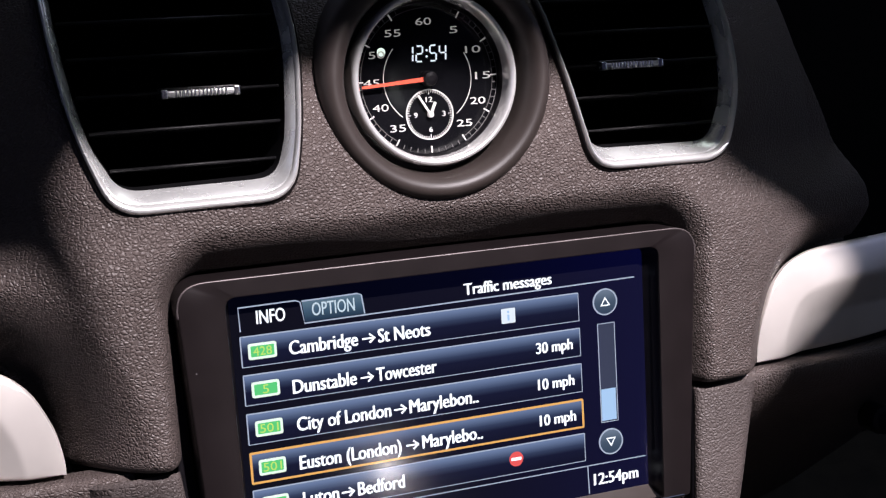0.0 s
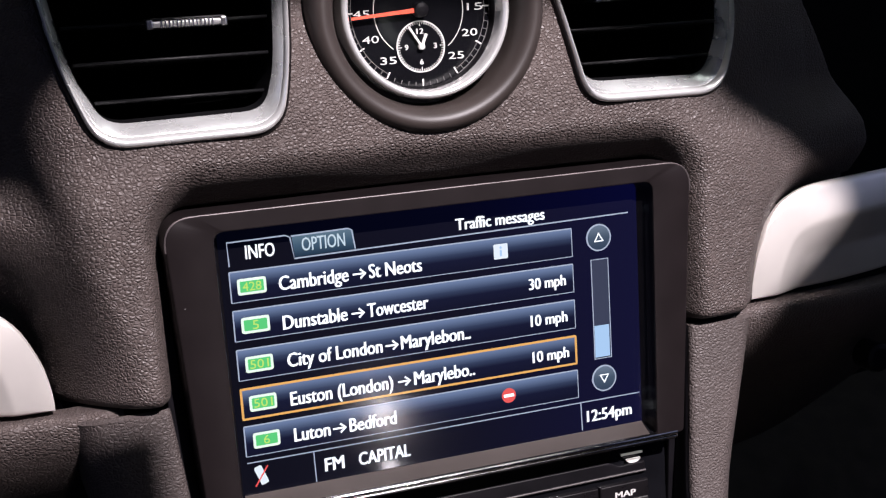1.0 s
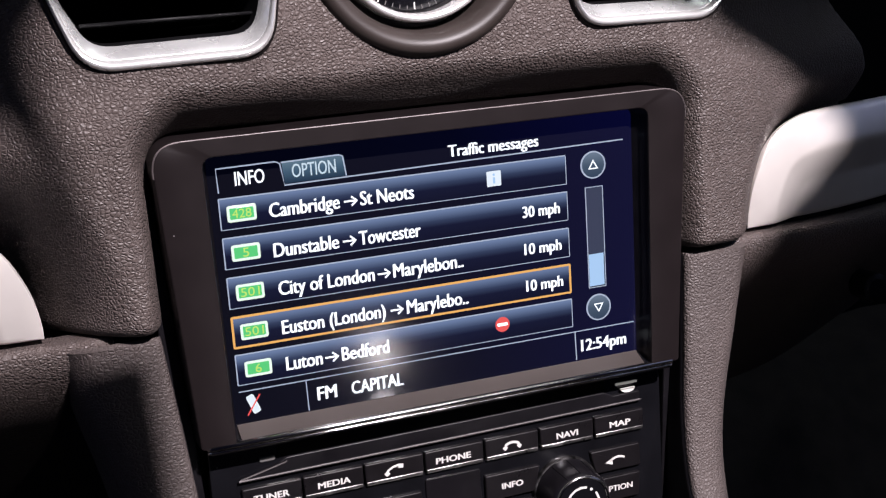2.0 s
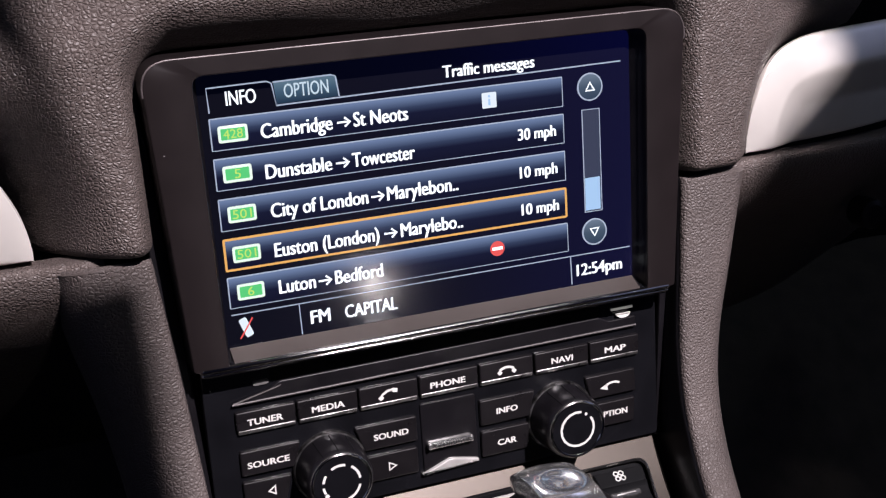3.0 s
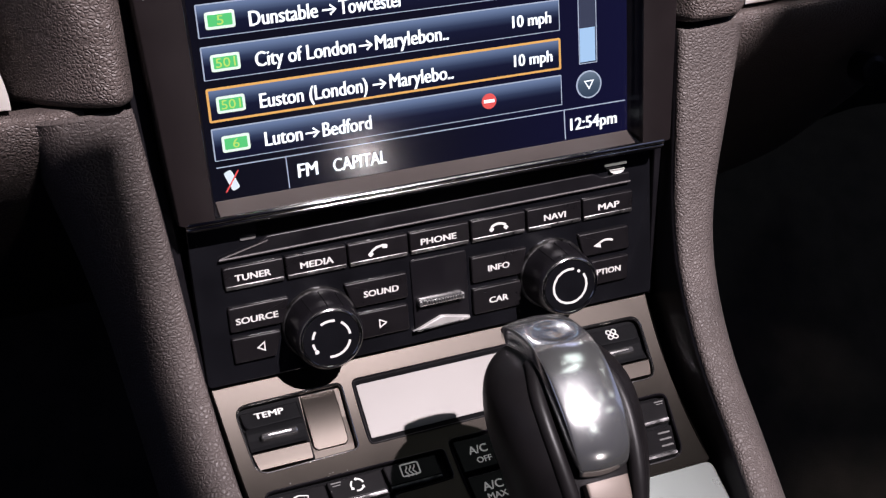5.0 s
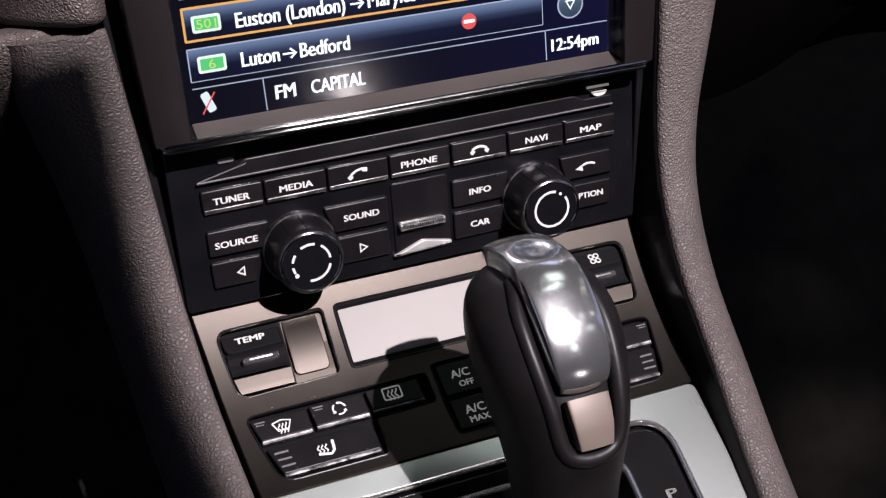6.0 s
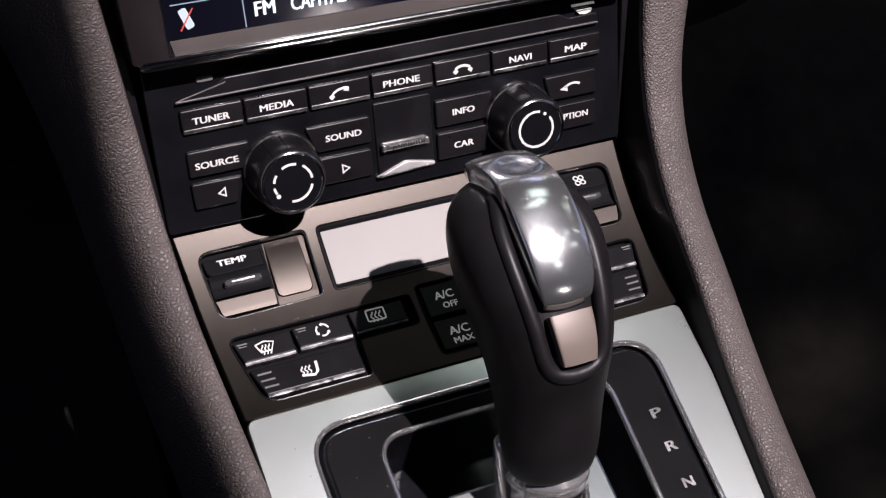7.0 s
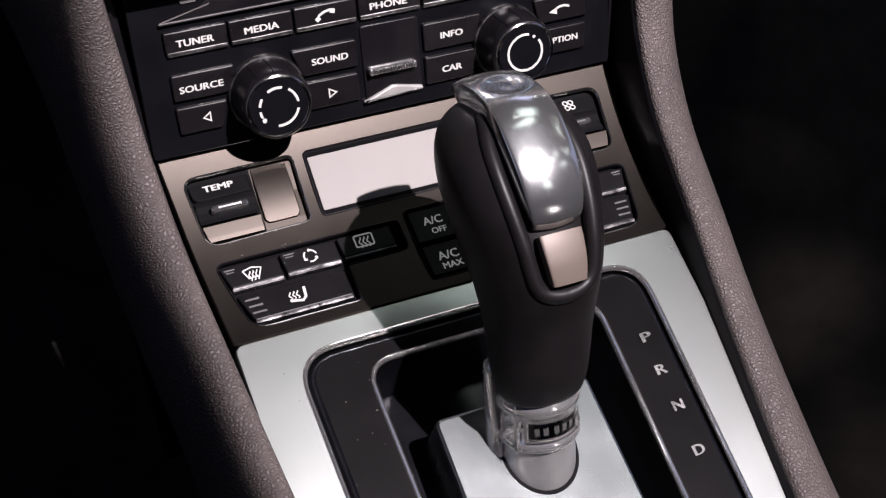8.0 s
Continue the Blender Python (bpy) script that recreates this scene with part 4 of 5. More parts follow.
def vent(side):
    flip = (lambda g: g) if side > 0 else mirrored
    t = thing("air_vent", (side * 0.085, 0, 0.075), "air vent with black slats in a satin silver frame", "air vent", "dashboard air vents")
    part("surround", flip(on_vent(ring(inset(VENT_OUT, -0.9), VENT_OUT, [(0, -4), (0.1, -0.3), (0.5, 0.15), (1, -0.8)]))), bezel_mat, t, "dark plastic seam round the vent", angle=60)
    part("frame", flip(on_vent(ring(VENT_OUT, VENT_IN, [(0, -3), (0.02, 0.5), (0.09, 1.5), (0.2, 2.0), (0.32, 1.6), (0.42, 0.4), (0.46, -0.8)]))), vent_silver, t, "bright silver vent frame", angle=60)
    part("flange", flip(on_vent(ring(VENT_OUT, VENT_IN, [(0.44, -0.7), (0.5, -0.8), (1.0, -7.0)]))), flange_silver, t, "satin silver inner flange of the vent", angle=60)
    part("duct", flip(on_vent(ring(VENT_IN, inset(VENT_IN, 2.0), [(0, -6.9), (0.1, -9.5), (0.3, -12), (1.0, -60)]))), deep_black, t)
    part("duct_back", flip(on_vent(slab(inset(VENT_IN, 1.5), -62, -58, 0.5))), deep_black, t)
    for z in (91.5, 103.5, 115.0, 127.0, 139.0, 151.0, 163.0, 175.0):
        xs = [x / 2 for x in range(84, 250) if inside_poly(x / 2, z, VENT_IN)]
        a, b = xs[0] + 0.8, xs[-1] - 0.8
        o = vent_lift(z) - 9.5
        prof = [(z - 0.6, o), (z + 0.0, o + 0.5), (z + 0.5, o), (z - 1.0, o - 18), (z - 2.2, o - 18)]
        part("slat", flip(loft([[(a, p, q) for p, q in prof], [(b, p, q) for p, q in prof]], True, True)), slat_mat, t)
    o = vent_lift(115) - 8.0
    h = part("handle", flip(slab(rrect(66.2, 91.8, 112.9, 116.4, 1.2, 3), o - 6, o + 0.8, 0.6)), soft_black, t, "ribbed bright adjuster")
    part("handle_strip", flip(slab(rrect(66.6, 91.6, 113.2, 115.4, 0.8, 3), o + 0.6, o + 2.4, 0.7)), vent_silver, h)
    part("handle_rib", flip(join(*[slab(rrect(70.5 + 1.25 * i, 71.1 + 1.25 * i, 113.0, 115.6, 0.2, 1), o + 2.0, o + 2.9, 0.2) for i in range(14)])), edge_chrome, h)
    for x in (66.2, 89.6):
        part("handle_end", flip(slab(rrect(x, x + 2.2, 112.7, 116.0, 0.6, 3), o + 0.6, o + 3.0, 0.6)), edge_chrome, h, "bright chrome end")
    return t


vent(-1)
vent(1)

# ---- climate panel ----
C = CLIMATE
climate = thing("climate_panel", (0, -0.03, 0.0), "taupe satin climate control panel with black keys and pale display", "climate control", space=CLIMATE)


def sag(geo):
    """The panel is hollow: it sinks by 5 mm half-way down."""
    return [(x, y, z - 5.0 * max(-1.0, 1 - ((y + 36) / 36) ** 2)) for x, y, z in geo[0]], geo[1]


def cp(name, geo, mat, parent=climate, label="", angle=32):
    return part(name, sag(geo), mat, parent, label, space=CLIMATE, angle=angle, flat_tops=True)


def down(pts):
    """Outline given with y running down the face, turned to face up."""
    return [(x, -y) for x, y in pts][::-1]


def dbox(x0, x1, v0, v1, r, n=5):
    return rrect(x0, x1, -v1, -v0, r, n)


def holed_plate(outer, holes, z, depth, cuts=36):
    """A flat plate with openings, as one filled face with walls."""
    bm = bmesh.new()
    edges = []
    for lp in (outer, *holes):
        vs = [bm.verts.new((x, y, z)) for x, y in lp]
        edges += [bm.edges.new((a, b)) for a, b in zip(vs, vs[1:] + vs[:1])]
    bmesh.ops.triangle_fill(bm, use_beauty=True, use_dissolve=False, edges=edges)
    lo, hi = min(p[1] for p in outer), max(p[1] for p in outer)
    for k in range(1, cuts):
        bmesh.ops.bisect_plane(bm, geom=bm.verts[:] + bm.edges[:] + bm.faces[:], plane_co=(0, lo + (hi - lo) * k / cuts, 0), plane_no=(0, 1, 0))
    bm.verts.index_update()
    geo = [tuple(v.co) for v in bm.verts], [tuple(v.index for v in f.verts) for f in bm.faces]
    bm.free()
    walls = [loft([at_z(lp, z), at_z(lp, z - depth)], cap1=False) for lp in holes]
    rims = loft([at_z(outer, z), at_z(inset(outer, -0.5), z - 0.5), at_z(inset(outer, -0.5), z - depth)], cap1=False)
    return join(geo, rims, *walls)


P_OUT = roundpoly([(-79.9, -71.6), (79.9, -71.6), (82.5, -36.0), (85.4, -0.4), (-85.4, -0.4), (-82.5, -36.0)], [0.8, 0.8, 6, 1, 1, 6], 4)
TEMP_BOX = roundpoly(down([(-79.6, 9.2), (-40.6, 8.8), (-40.8, 33.6), (-77.2, 34.4)]), [5, 2.5, 2.5, 5], 5)
FAN_BOX = [(-x, y) for x, y in TEMP_BOX][::-1]
LCD_BOX = dbox(-36.6, 36.6, 8.8, 33.2, 2.0)
KEYS_L = roundpoly(down([(-77.6, 41.2), (-12.0, 41.2), (-12.0, 53.0), (-34.4, 53.4), (-34.8, 67.8), (-72.0, 67.8)]), [6, 2, 2, 2, 2, 4], 5)
KEYS_R = [(-x, y) for x, y in KEYS_L][::-1]
KEYS_M = dbox(-9.4, 9.4, 38.6, 67.6, 2)
cp("panel", holed_plate(P_OUT, [TEMP_BOX, FAN_BOX, LCD_BOX, KEYS_L, KEYS_R, KEYS_M], 0.0, 5.0, 130), taupe, label="taupe satin panel")
for o in (TEMP_BOX, FAN_BOX, LCD_BOX, KEYS_L, KEYS_R, KEYS_M):
    cp("well", slab(inset(o, -0.2), -6, -3.2, 0.1), deep_black)
    cp("well_edge", ring(inset(o, -0.35), inset(o, 0.35), [(0, -0.2), (0.1, 0.25), (0.5, 0.4), (0.9, 0.2), (1, -1)]), dull_chrome if o in (TEMP_BOX, FAN_BOX) else soft_black, angle=60)
cp("display", slab(dbox(-35.2, 35.2, 10.4, 30.6, 0.6, 3), -3.2, -1.3, 0.2), lcd_mat, label="pale blank display")
cp("display_frame", ring(dbox(-36.4, 36.4, 9.0, 33.0, 1.8), dbox(-35.1, 35.1, 10.5, 30.5, 0.6), [(0, -2), (0, -0.4), (0.25, -0.45), (0.6, -0.9), (1, -1.5)]), deep_black)


def dial_box(s):
    f = (lambda g: g) if s < 0 else mirrored
    lean = lambda g: ([(x, y, z + 0.3 * min(0.0, -y - 17.6)) for x, y, z in g[0]], g[1])
    k = cp("rocker", lean(f(slab(roundpoly(down([(-78.0, 10.8), (-56.9, 10.6), (-57.0, 17.4), (-77.4, 17.8)]), [3, 0.5, 0.5, 1], 4), -3.2, -0.2, 0.6))), deep_black)
    if s < 0:
        cp("legend", lean(words("TEMP", -73.2, -62.6, -14.4, 2.3, -0.15, 0.03)), legend, k)
    else:
        cp("legend", lean(join(*[outline_of(circle(67.0 + dx, -13.6 + dy, 1.15, 14), 0.45, -0.1) for dx, dy in ((-1.1, 1.1), (1.1, 1.1), (-1.1, -1.1), (1.1, -1.1))])), legend, k)
    cp("rocker_dip", f(loft([[(x, -v, h) for x in (-77.2, -57.0)] for v, h in ((17.6, -0.4), (19.0, -1.8), (21.2, -2.3), (24.0, -1.6), (25.8, -0.6))], False, False, closed=False)), deep_black)
    th = cp("thumb_lever", f(slab(dbox(-72.8, -59.6, 20.2, 22.8, 1.2, 4), -2.6, 0.8, 0.8)), lens_clear, label="clear bright thumb lever")
    cp("lever_core", f(slab(dbox(-70.5, -62.0, 21.0, 22.0, 0.3, 2), 0.5, 1.0, 0.2)), dull_chrome, th)
    cp("rocker", f(loft([[(-77.2 + e, -v, h), (-57.0 - 0.1 * e, -v, h)] for v, h, e in ((26.4, -2.6, 0), (26.5, -0.4, 0), (27.0, -0.1, 0.1), (29.0, -0.34, 0.5), (31.0, -0.62, 0.9), (32.4, -0.95, 1.5), (32.8, -2.8, 1.8))], False, False, closed=False)), taupe)
    c = cp("blank_cover", f(loft([[(x, -v, h) for x in (-56.2, -41.4)] for v, h in ((9.6, -2.3), (20.0, -2.4), (30.0, -2.5), (32.8, -2.8), (33.4, -3.2))], False, False, closed=False)), taupe, label="taupe blank cover with a domed pad", angle=60)
    pad = [(9.7 + 0.53 * i, -2.2 + 5.6 * (i / 38) - 5.0 * (i / 38) ** 2) for i in range(39)]
    cp("pad", f(loft([[(-55.9 + e, -v, -3.2), (-55.8 + e, -v, h - 0.15), (-55.5 + e, -v, h), (-43.5 - e, -v, h), (-43.2 - e, -v, h - 0.15), (-43.1 - e, -v, -3.2)] for v, h, e in [(v, h, 1.3 * max(0.0, (i - 35) / 3) ** 2) for i, (v, h) in enumerate(pad)] + [(30.1, -3.2, 1.5)]], False, False, closed=False)), taupe, c, angle=60)
    return k


dial_box(-1)
dial_box(1)


def climate_key(x0, x1, v0, v1, f=lambda g: g, cut=0.8):
    k = cp("key", f(slab(roundpoly(down([(x0, v0), (x1, v0), (x1, v1), (x0 + cut, v1)]), [0.8, 0.8, 0.8, 0.8], 3), -3.2, -0.1, 0.5)), climate_black)
    cp("chrome_lip", f(lip_bar(x0 + cut - 0.1, x1 - 0.1, -v1, -0.05, 1.4)), key_lip, k, "chrome lower edge of the key")
    return k


for s in (-1, 1):
    f = (lambda g: g) if s < 0 else mirrored
    kd = climate_key(-76.4, -56.3, 43.0, 51.2, f, 2.2)
    kr = climate_key(-55.8, -35.9, 42.8, 50.8, f)
    kw = climate_key(-35.3, -15.6, 42.4, 50.4, f)
    ks = climate_key(-73.8, -36.6, 54.4, 64.8, f, 3.2)
    for x, v, k in ((-74.0, 44.3, kd), (-53.4, 43.9, kr)):
        cp("lamp_bar", f(join(strip([(x - 1.0, -v), (x + 2.6, -v)], 0.45, 0.0), strip([(x - 0.6, -v - 1.0), (x + 2.2, -v - 1.0)], 0.35, 0.0))), legend_dim, k)
    cp("lamp_bar", f(join(*[strip([(-71.6 + 0.5 * i, -56.8 - 2.6 * i), (-66.8 + 0.5 * i, -56.8 - 2.6 * i)], 0.7, 0.0) for i in range(3)])), legend_dim, ks)
    if s < 0:
        # windscreen, air circulation, rear window and seat heating symbols
        wave = lambda x, y, h: [(x + 0.5 * math.sin(i * 1.4), y + h * (i / 6 - 0.5)) for i in range(7)]
        shield = [(-69.8, -45.6), (-66.0, -44.6), (-62.2, -45.6), (-64.0, -49.4), (-66.0, -49.0), (-68.0, -49.4), (-69.8, -45.6)]
        small = lambda g, x, y, k: ([(x + (px - x) * k, y + (py - y) * k, pz) for px, py, pz in g[0]], g[1])
        cp("symbol", small(join(strip(shield, 0.6, 0.05), *[strip(wave(-67.4 + 1.4 * i, -48.4, 4.4), 0.5, 0.08) for i in range(3)]), -66.0, -47.2, 0.84), legend, kd)
        cp("symbol", small(join(*[strip(arc(-45.6, -46.4, 2.9, a, a + 75, 8), 0.75, 0.05) for a in (10, 130, 250)], *[flat([(-45.6 + r * math.cos(radians(a)), -46.4 + r * math.sin(radians(a))) for r, a in ((1.9, b), (3.9, b), (2.9, b + 22))], 0.05) for b in (85, 205, 325)]), -45.6, -46.4, 0.76), legend, kr)
        cp("symbol", join(outline_of(rrect(-29.6, -22.6, -48.2, -43.2, 1.0, 3), 0.55, 0.05), *[strip(wave(-27.5 + 1.4 * i, -46.4, 4.0), 0.45, 0.08) for i in range(3)]), legend, kw)
        cp("symbol", small(join(strip([(-51.2, -56.6), (-51.6, -61.0), (-53.0, -62.4), (-58.0, -61.4)], 1.1, 0.05), *[strip(wave(-57.4 + 1.5 * i, -59.4, 3.4), 0.5, 0.08) for i in range(3)]), -54.6, -59.4, 0.86), legend, ks)
ka = cp("key", slab(dbox(-8.2, 8.2, 39.8, 52.4, 0.8, 3), -3.2, -0.1, 0.5), climate_black)
cp("legend", join(words("A/C", -3.8, 3.3, -46.2, 3.0, 0.0, 0.02), words("OFF", -2.0, 3.6, -50.0, 2.2, 0.0, 0.02)), legend, ka)
kb = cp("key", slab(dbox(-8.2, 8.2, 54.2, 66.4, 0.8, 3), -3.2, -0.1, 0.5), climate_black)
cp("legend", join(words("A/C", -4.0, 3.6, -60.9, 3.2, 0.0, 0.02), words("MAX", -3.6, 3.8, -64.6, 2.4, 0.0, 0.02)), legend, kb)

# ---- gear console ----
console = thing("gear_console", (0, -0.07, -0.01), "brushed silver gear console with black inlay and chrome surround", "gear console", space=GEAR)


def gp(name, geo, mat, parent=console, label="", angle=32):
    return part(name, geo, mat, parent, label, space=GEAR, angle=angle, flat_tops=True)


END = 175.0
G_OUT = roundpoly(down([(-80.0, 0.4), (80.0, 0.4), (78.0, END), (-78.0, END)]), [0.8, 0.8, 3, 3], 4)
G_CHR = roundpoly(down([(-63.4, 8.2), (63.4, 8.2), (60.5, END - 12), (-60.5, END - 12)]), [15, 15, 15, 15], 8)
G_WELL = roundpoly(down([(-41.8, 17.8), (41.8, 17.8), (40.5, 118), (-40.5, 118)]), [10, 10, 10, 10], 8)
gp("plate", holed_plate(G_OUT, [G_CHR], 0.0, 5.0), silver, label="light silver console plate")
gp("chrome_edge", ring(inset(G_CHR, -0.4), inset(G_CHR, 1.3), [(0, -0.5), (0.15, 0.6), (0.5, 0.9), (0.85, 0.5), (1, -0.8)]), edge_chrome, label="bright chrome edge", angle=60)
gp("inlay", holed_plate(inset(G_CHR, 4.0), [G_WELL], -0.2, 3.0), inlay_black, label="satin black inlay")
gp("inlay_edge", ring(inset(G_CHR, 0.9), inset(G_CHR, 4.02), [(0, -3.4), (0.25, -2.2), (0.6, -0.9), (0.85, -0.35), (1, -0.21)]), gloss_black, label="glossy black rounded edge of the inlay", angle=60)
gp("well_edge", ring(inset(G_WELL, -0.9), inset(G_WELL, 0.9), [(0, -0.8), (0.15, 0.5), (0.5, 0.9), (0.85, 0.4), (1, -1.2)]), edge_chrome, label="bright chrome edge", angle=60)
gp("well", ring(inset(G_WELL, 0.7), inset(G_WELL, 4.5), [(0, -0.6), (0.3, -10), (1, -26)]), gloss_black)
gp("well_floor", slab(inset(G_WELL, 4.0), -30, -25, 0.5), gloss_black)
gp("slide_plate", slab(roundpoly(down([(-27.5, 42.6), (27.5, 42.6), (28.5, 113), (-28.5, 113)]), [7, 7, 3, 3], 8), -24, -1, 1.2), slide_silver, label="satin silver sliding cover under the lever", angle=60)
gp("shaft_ring", ring(circle(1.5, -61.8, 12.9, 40, 15.7), circle(1.5, -61.8, 11.2, 40, 13.4), [(0, -1.1), (0.15, -0.7), (0.5, -0.7), (1, -1.2)]), deep_black, label="black ring round the shaft", angle=60)
for s, v in (("P", 37.2), ("R", 49.6), ("N", 63.0), ("D", 79.2)):
    gp("gear_letter", words(s, 51.6 - 0.02 * v, 55.8 - 0.02 * v, -v - 1.6, 3.5, -0.2, 0.035, 0.6), dull_chrome)

# ---- gear lever ----
lever = thing("gear_lever", (0, -0.094, -0.2), "black leather gear lever with satin chrome insert and collar", "gear lever")


def lp(name, geo, mat, parent=lever, label="", angle=60):
    return part(name, ([(x + 1.5 + 0.9 * smooth((z + 150) / 50), y, z) for x, y, z in geo[0]], geo[1]), mat, parent, label, space=CAR, angle=angle)


def column(prof, x=0.0, y=-102.0, n=40):
    return loft([[(px, py, z) for px, py in circle(x, y, r, n)] for r, z in prof], cap1=False)


lp("shaft", column([(11.8, -215), (11.8, -190), (11.2, -188.5), (11.2, -181)]), satin_chrome, label="round bright shaft")
lp("collar", column([(12.6, -184), (13.4, -182.6), (13.4, -180.4), (12.4, -179.8), (12.4, -171), (13.4, -170.2), (13.4, -167.4), (12.6, -166.6), (12.6, -160)]), shaft_chrome, label="stepped chrome collar")
lp("collar_plate", loft([[(13.0 * math.sin(a), -102.0 - 13.0 * math.cos(a), z) for a in [radians(-38 + 7.6 * i) for i in range(11)]] for z in (-178.6, -172.2)], False, False, closed=False), bar_metal)
for a0, a1, z0, z1 in ((-44, 44, -179.4, -178.7), (-44, 44, -172.1, -171.4), (-44, -40, -179.4, -171.4), (40, 44, -179.4, -171.4), (-58, -54, -184, -161)):
    lp("collar_frame", loft([[(13.6 * math.sin(radians(a0 + (a1 - a0) * i / 12)), -102.0 - 13.6 * math.cos(radians(a0 + (a1 - a0) * i / 12)), z) for i in range(13)] for z in (z0, z1)], False, False, closed=False), edge_chrome)
for a in (-30, -18, -3, 9, 21):
    lp("collar_mark", loft([[(13.3 * math.sin(radians(a + d)), -102.0 - 13.3 * math.cos(radians(a + d)), z) for d in (0, 3.5, 7)] for z in (-176.8, -174.0)], False, False, closed=False), edge_chrome)
lp("release_rod", column([(4.6, -215), (4.6, -160), (4.0, -157.6), (2.4, -156.4)], -10.8, -97.0, 24), shaft_chrome, label="slim chrome rod beside the shaft")

# sections of the grip: z, middle y, half depth, half width
GRIP_KEYS = [(-167.0, -103.0, 10.5, 11.8), (-164.5, -103.5, 12.6, 13.4), (-158, -104.2, 14.0, 14.6), (-150, -104.6, 15.0, 15.2), (-140, -104.4, 16.6, 15.9), (-130, -103.2, 20.2, 17.1), (-120, -100.4, 24.6, 18.8), (-111, -97.2, 26.4, 20.4),
             (-103, -94.2, 26.0, 21.8), (-96, -91.8, 24.2, 22.2), (-90, -89.6, 21.6, 21.6), (-85.5, -87.4, 18.8, 19.8), (-82, -85.6, 15.4, 16.6), (-79.8, -84.4, 11.0, 12.0), (-79.0, -83.8, 5.0, 5.0)]
GRIP = [tuple(v) for v in catmull(GRIP_KEYS, 6)]


def grip_at(z):
    for a, b in zip(GRIP, GRIP[1:]):
        if a[0] <= z <= b[0]:
            t = (z - a[0]) / (b[0] - a[0])
            return [a[i] + (b[i] - a[i]) * t for i in (1, 2, 3)]
    return list(GRIP[-1][1:])


def grip_point(z, a, off=0.0):
    y, d, w = grip_at(z)
    s, c = math.sin(a), math.cos(a)
    e = 0.86
    return ((w + off) * math.copysign(abs(s) ** e, s), y - (d + off) * math.copysign(abs(c) ** e, c), z)


zs = [g[0] for g in GRIP]


# outline of the hollow: half width and height
EDGE = [tuple(p) for p in catmull([(8.6, -79.9), (10.4, -82.4), (11.6, -86), (11.9, -91), (11.6, -96), (11.0, -102), (10.2, -108), (9.4, -114), (8.4, -118.5), (6.6, -121.4), (3.6, -122.8), (0.0, -123.2)], 4)]


def edge_x(z):
    for p, q in zip(EDGE, EDGE[1:]):
        if q[1] <= z <= p[1]:
            return q[0] + (p[0] - q[0]) * (z - q[1]) / (p[1] - q[1])
    return EDGE[0][0] if z > -85 else 0.0


def grooved(p):
    """The grip is hollowed out along its front to take the bright insert."""
    x, y, z = p
    yc = grip_at(z)[0]
    if y < yc + 4 and z > -122.5:
        wide = edge_x(z) - 0.3
        y += 4.5 * smooth((wide - abs(x)) / 1.4) * smooth((z + 122.5) / 1.5) * smooth((yc + 4 - y) / 6)
        z -= 4.0 * smooth((wide - abs(x)) / 1.4) * smooth((z + 89) / 9)
    return (x, y, z)


lp("grip", loft([[grooved(grip_point(z, 2 * math.pi * i / 120)) for i in range(120)] for z in zs], True, True), leather_knob, label="black leather grip")

# bright strip over the front and top of the grip: y, z, half width along its middle
STRIP = [(-115.4, -105.0, 6.8), (-117.4, -103.6, 7.3), (-118.4, -100.4, 7.9), (-117.4, -95.0, 8.7), (-113.4, -87.8, 9.3), (-107.6, -81.6, 9.5), (-101.8, -76.8, 9.5), (-95.0, -73.8, 9.4), (-87.0, -72.8, 9.3), (-79.5, -73.2, 9.3), (-74.0, -74.4, 9.4), (-70.6, -76.2, 9.4), (-69.4, -79.4, 9.0)]
LOWER = [(-125.8, -118.4, 5.2), (-125.4, -116.4, 5.5), (-124.2, -112.6, 6.0), (-122.0, -108.4, 6.4), (-119.8, -105.0, 6.6)]


def band(path, n, crown, lift, sink, dish=0.0):
    """A crowned band along a path in the middle plane of the grip, with turned-down sides."""
    pts = catmull(path, n)
    loops = []
    for i, p in enumerate(pts):
        a, b = pts[max(0, i - 1)], pts[min(len(pts) - 1, i + 1)]
        t = Vector((0, b[0] - a[0], b[1] - a[1])).normalized()
        out = Vector((0, -t.z, t.y))
        h = p[2]
        row = []
        for q in (-1.02, -1.0, -0.97, -0.9, -0.75, -0.55, -0.35, -0.15, 0, 0.15, 0.35, 0.55, 0.75, 0.9, 0.97, 1.0, 1.02):
            e = crown * (1 - q * q) + lift - (0.35 if abs(q) > 0.985 else 0.08 if abs(q) > 0.95 else 0)
            if abs(q) > 1.01:
                e = -sink
            if dish:
                r2 = (q * h / 6.6) ** 2 + ((p[0] + 87.5) / 7.6) ** 2
                e -= dish * smooth(1.25 * (1 - r2)) if r2 < 1 else 0
            row.append(tuple(Vector((q * h, p[0], p[1])) + out * e))
        loops.append(row)
    return loft(loops, True, True, closed=False)


lp("insert", band(STRIP, 9, 1.1, 0.0, 9.0, 1.2), insert_mat, label="polished silver insert with a thumb dish on top")
lp("lower_insert", band(LOWER, 4, 0.4, 0.0, 3.0), insert_taupe, label="taupe lower insert")


def on_grip(x, z, off):
    y, d, w = grip_at(z)
    a = math.asin(min(0.985, abs(x) / (w + off)) ** (1 / 0.86))
    return grip_point(z, math.copysign(a, x), off)


half = [on_grip(x * 1.05, z, -1.3) for x, z in EDGE]
lp("insert_edge", sweep(half + [(-x, y, z) for x, y, z in reversed(half[:-1])], 2.4, 14), leather_knob, label="raised leather edge round the insert")

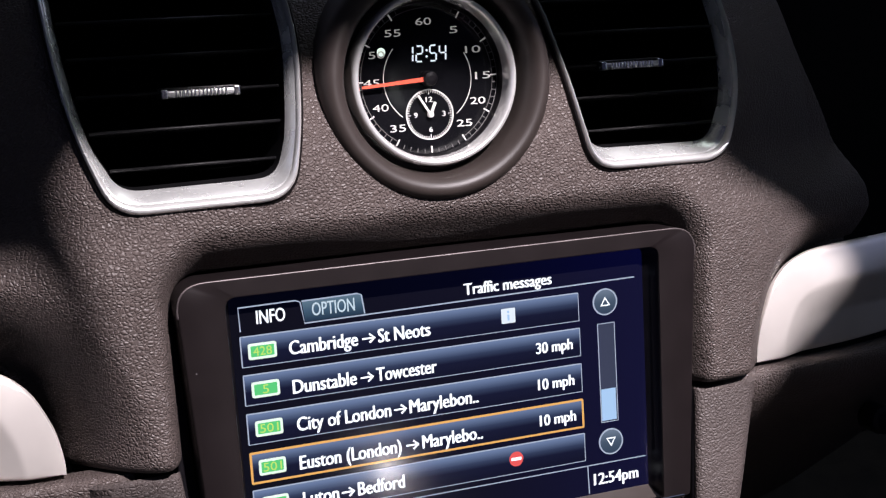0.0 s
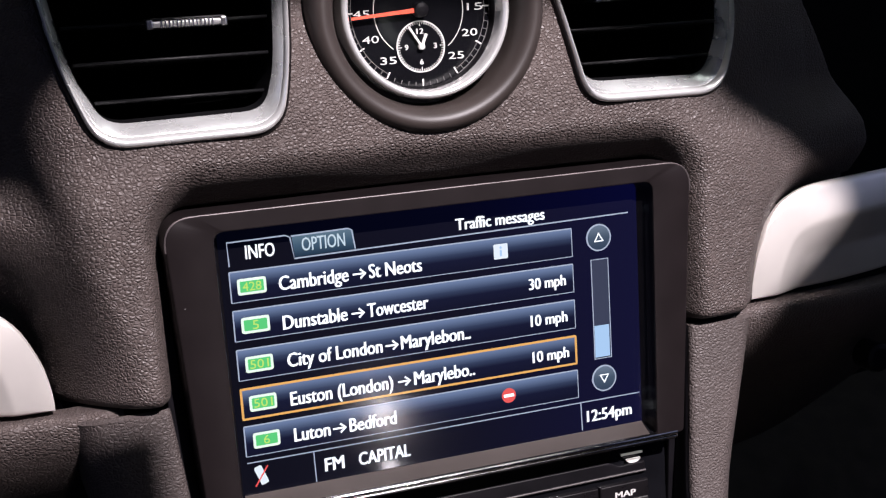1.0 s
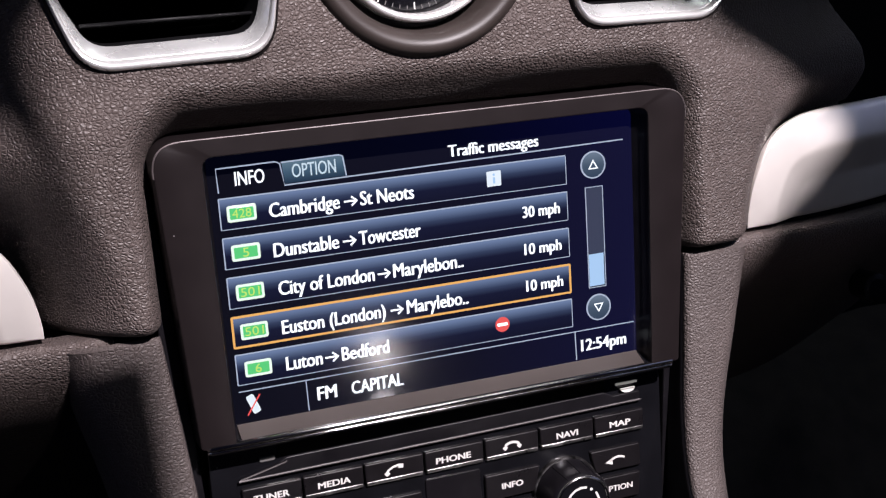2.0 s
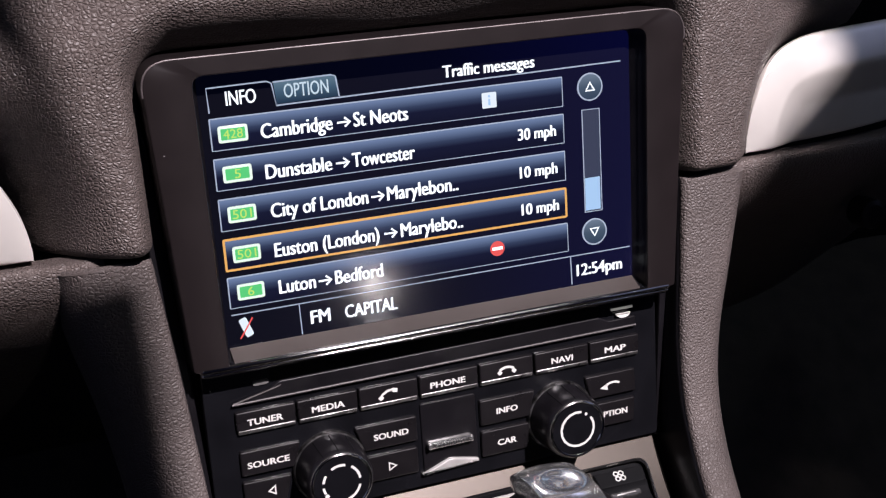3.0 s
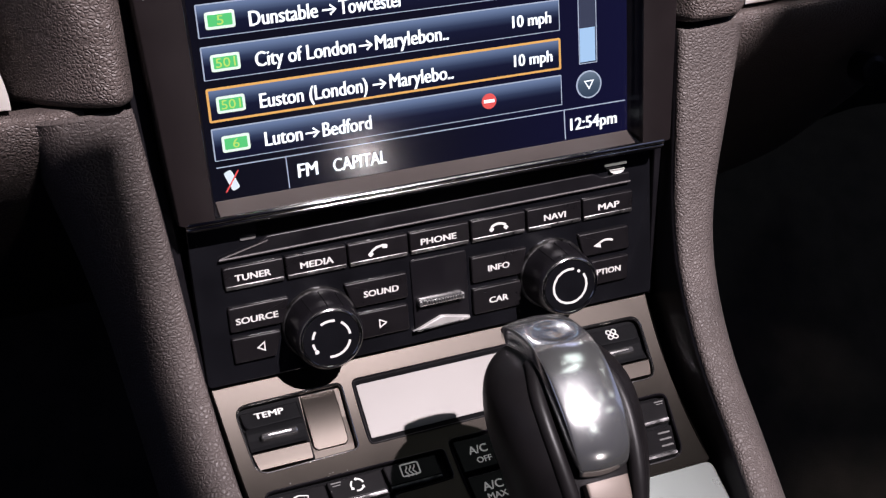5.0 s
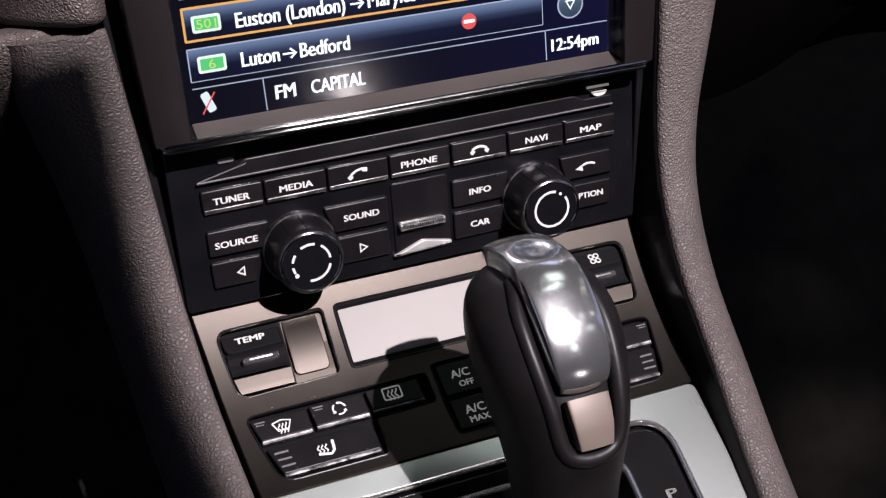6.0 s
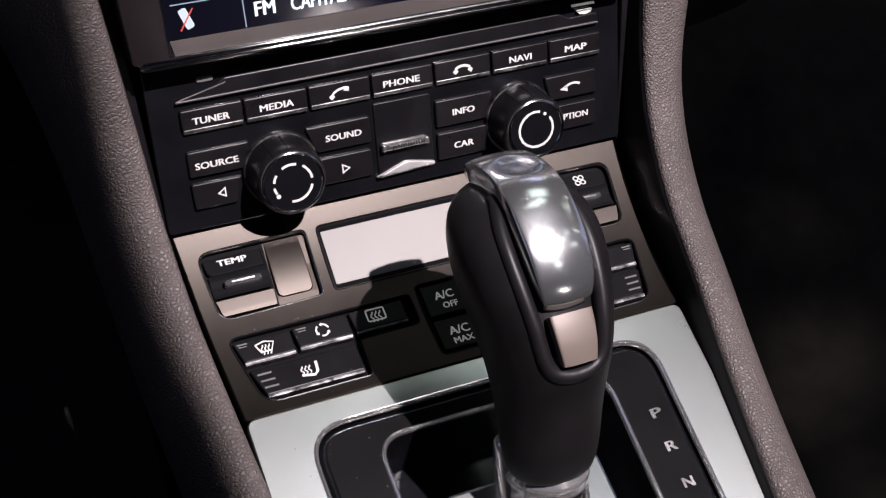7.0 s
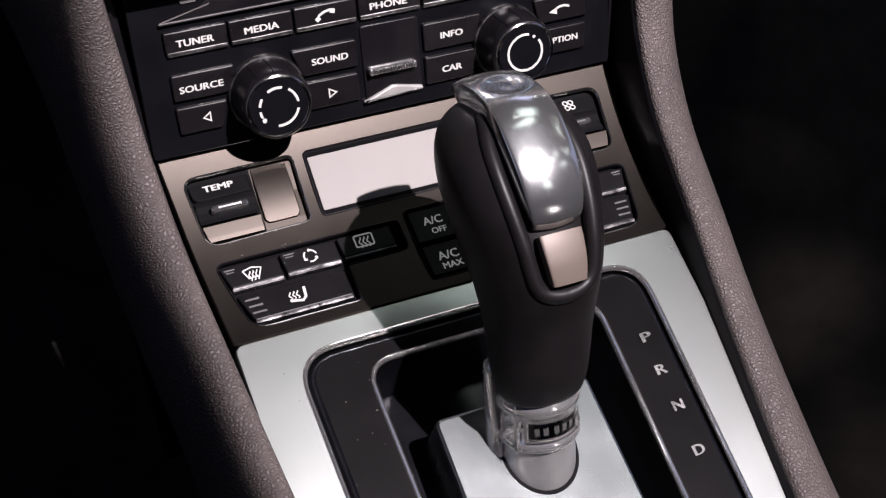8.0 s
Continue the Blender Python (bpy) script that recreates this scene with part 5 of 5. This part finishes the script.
# specks of dust on the frame and the console
specks = []
for x, y, fr in ((-90.6, 25.0, FACE), (-84.0, -58.0, FACE), (4.0, -45.6, FACE)):
    specks.append([tuple(fr.to_3x3() @ Vector(v)) for v in slab(circle(x, y, 0.28, 8), 7.0 if y > 0 else -1.5, 8.35 if y > 0 else -1.35, 0.05)[0]])
g0 = slab(circle(0, 0, 0.28, 8), 0, 0.1, 0.05)
dust_parts = [(v, g0[1]) for v in specks]
for i in range(26):
    fr, o = (CLIMATE, sag) if i % 2 else (GEAR, lambda g: g)
    x, y = random.uniform(-78, -36), random.uniform(-70, -37) if i % 2 else random.uniform(-60, -12)
    g = o(slab(circle(x, y, random.uniform(0.1, 0.25), 7), -0.02 if i % 2 else -0.22 if x > -61 else -0.02, 0.12 if i % 2 else -0.08 if x > -61 else 0.12, 0.03))
    m = fr.copy()
    m.translation = m.translation * 1000
    dust_parts.append(([tuple(m @ Vector(v)) for v in g[0]], g[1]))
tagged(part("dust", join(*dust_parts), legend_dim, None, space=CAR), "pale specks of dust on the console", "dust", kind="stuff")

# ---- footwells and the closed place round the seats ----
def sheet(name, pts, mat, label, category, kind="structure", space=CAR):
    """A board with its own thickness, given by four corners."""
    a, b, c, d = (Vector(p) for p in pts)
    nrm = (b - a).cross(d - a).normalized() * 12
    vs = [tuple(p) for p in (a, b, c, d)] + [tuple(p - nrm) for p in (a, b, c, d)]
    fs = [(0, 1, 2, 3), (7, 6, 5, 4), (0, 4, 5, 1), (1, 5, 6, 2), (2, 6, 7, 3), (3, 7, 4, 0)]
    return tagged(part(name, (vs, fs), mat, None, space=space), label, category, kind=kind)


def carpet_floor(side):
    vs, fs, n = [], [], 30
    for k in range(n + 1):
        for i in range(n + 1):
            x, y = 95 + 520 * i / n, 260 - 900 * k / n
            z = -330 + 190 * smooth((y - 40) / 230) + 6 * noise.noise(Vector((x / 60, y / 60, side)))
            vs.append((side * x, y, z))
    for k in range(n):
        for i in range(n):
            q = (k * (n + 1) + i, k * (n + 1) + i + 1, (k + 1) * (n + 1) + i + 1, (k + 1) * (n + 1) + i)
            fs.append(q)
    return vs, fs


for side in (-1, 1):
    tagged(part("carpet", carpet_floor(side), carpet, None, space=CAR, angle=60), "dark brown carpet in the footwell", "carpet", "footwell carpets", "structure")
    sheet("wall_console", [(side * 80, 40, -150), (side * 72, -400, -430), (side * 72, -400, -520), (side * 80, 40, -520)], carpet, "dark carpeted side of the centre tunnel", "console side")
sheet("wall_front", [(-700, 265, -420), (700, 265, -420), (700, 265, 260), (-700, 265, 260)], deep_black, "plain dark bulkhead behind the dashboard", "wall")
# unseen mask: this outline shapes the key light's edges on the dashboard
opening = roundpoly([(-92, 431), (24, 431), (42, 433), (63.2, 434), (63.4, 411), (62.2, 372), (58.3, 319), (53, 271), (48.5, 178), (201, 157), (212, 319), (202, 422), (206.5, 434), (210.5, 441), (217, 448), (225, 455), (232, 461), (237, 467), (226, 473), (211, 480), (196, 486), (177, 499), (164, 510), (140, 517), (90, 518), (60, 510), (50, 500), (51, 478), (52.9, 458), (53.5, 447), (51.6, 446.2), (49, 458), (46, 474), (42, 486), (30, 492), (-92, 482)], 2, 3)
# smaller cut-outs for the lit patches on the carpet
patch_holes = [[(470, 270), (471, 268), (482, 261), (496, 250), (500, 254), (485, 269), (478, 272)],
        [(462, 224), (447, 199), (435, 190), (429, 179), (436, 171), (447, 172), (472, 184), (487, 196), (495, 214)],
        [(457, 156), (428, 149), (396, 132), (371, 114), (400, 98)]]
mask_plate = holed_plate([(-700, -520), (700, -520), (700, 1250), (-700, 1250)], [opening, *patch_holes], 0.0, 2.0)
tagged(part("light_mask", mask_plate, mask_blue, None, space=Matrix.Translation((0, -0.5, 0)) @ FACE), "unseen dark blue mask with cut-outs that shape the light from behind", "wall", kind="structure")
# the room stands upright round the reclined dashboard
UPRIGHT = M.inverted()
sheet("wall_back", [(2200, -2600, 0), (-2200, -2600, 0), (-2200, -2600, 2600), (2200, -2600, 2600)], plain_wall, "plain grey wall behind the car", "wall", space=UPRIGHT)
sheet("wall_left", [(-2200, -2600, 0), (-2200, 2200, 0), (-2200, 2200, 2600), (-2200, -2600, 2600)], plain_wall, "plain grey side wall", "wall", space=UPRIGHT)
sheet("wall_right", [(2200, 2200, 0), (2200, -2600, 0), (2200, -2600, 2600), (2200, 2200, 2600)], plain_wall, "plain grey side wall", "wall", space=UPRIGHT)
sheet("wall_far", [(-2200, 2200, 0), (2200, 2200, 0), (2200, 2200, 2600), (-2200, 2200, 2600)], plain_wall, "plain grey wall beyond the windscreen", "wall", space=UPRIGHT)
sheet("floor", [(-2200, -2600, 0), (2200, -2600, 0), (2200, 2200, 0), (-2200, 2200, 0)], deep_black, "plain dark floor under the car", "floor", space=UPRIGHT)
sheet("ceiling", [(-2200, 2200, 2600), (2200, 2200, 2600), (2200, -2600, 2600), (-2200, -2600, 2600)], plain_wall, "plain grey ceiling", "ceiling", space=UPRIGHT)
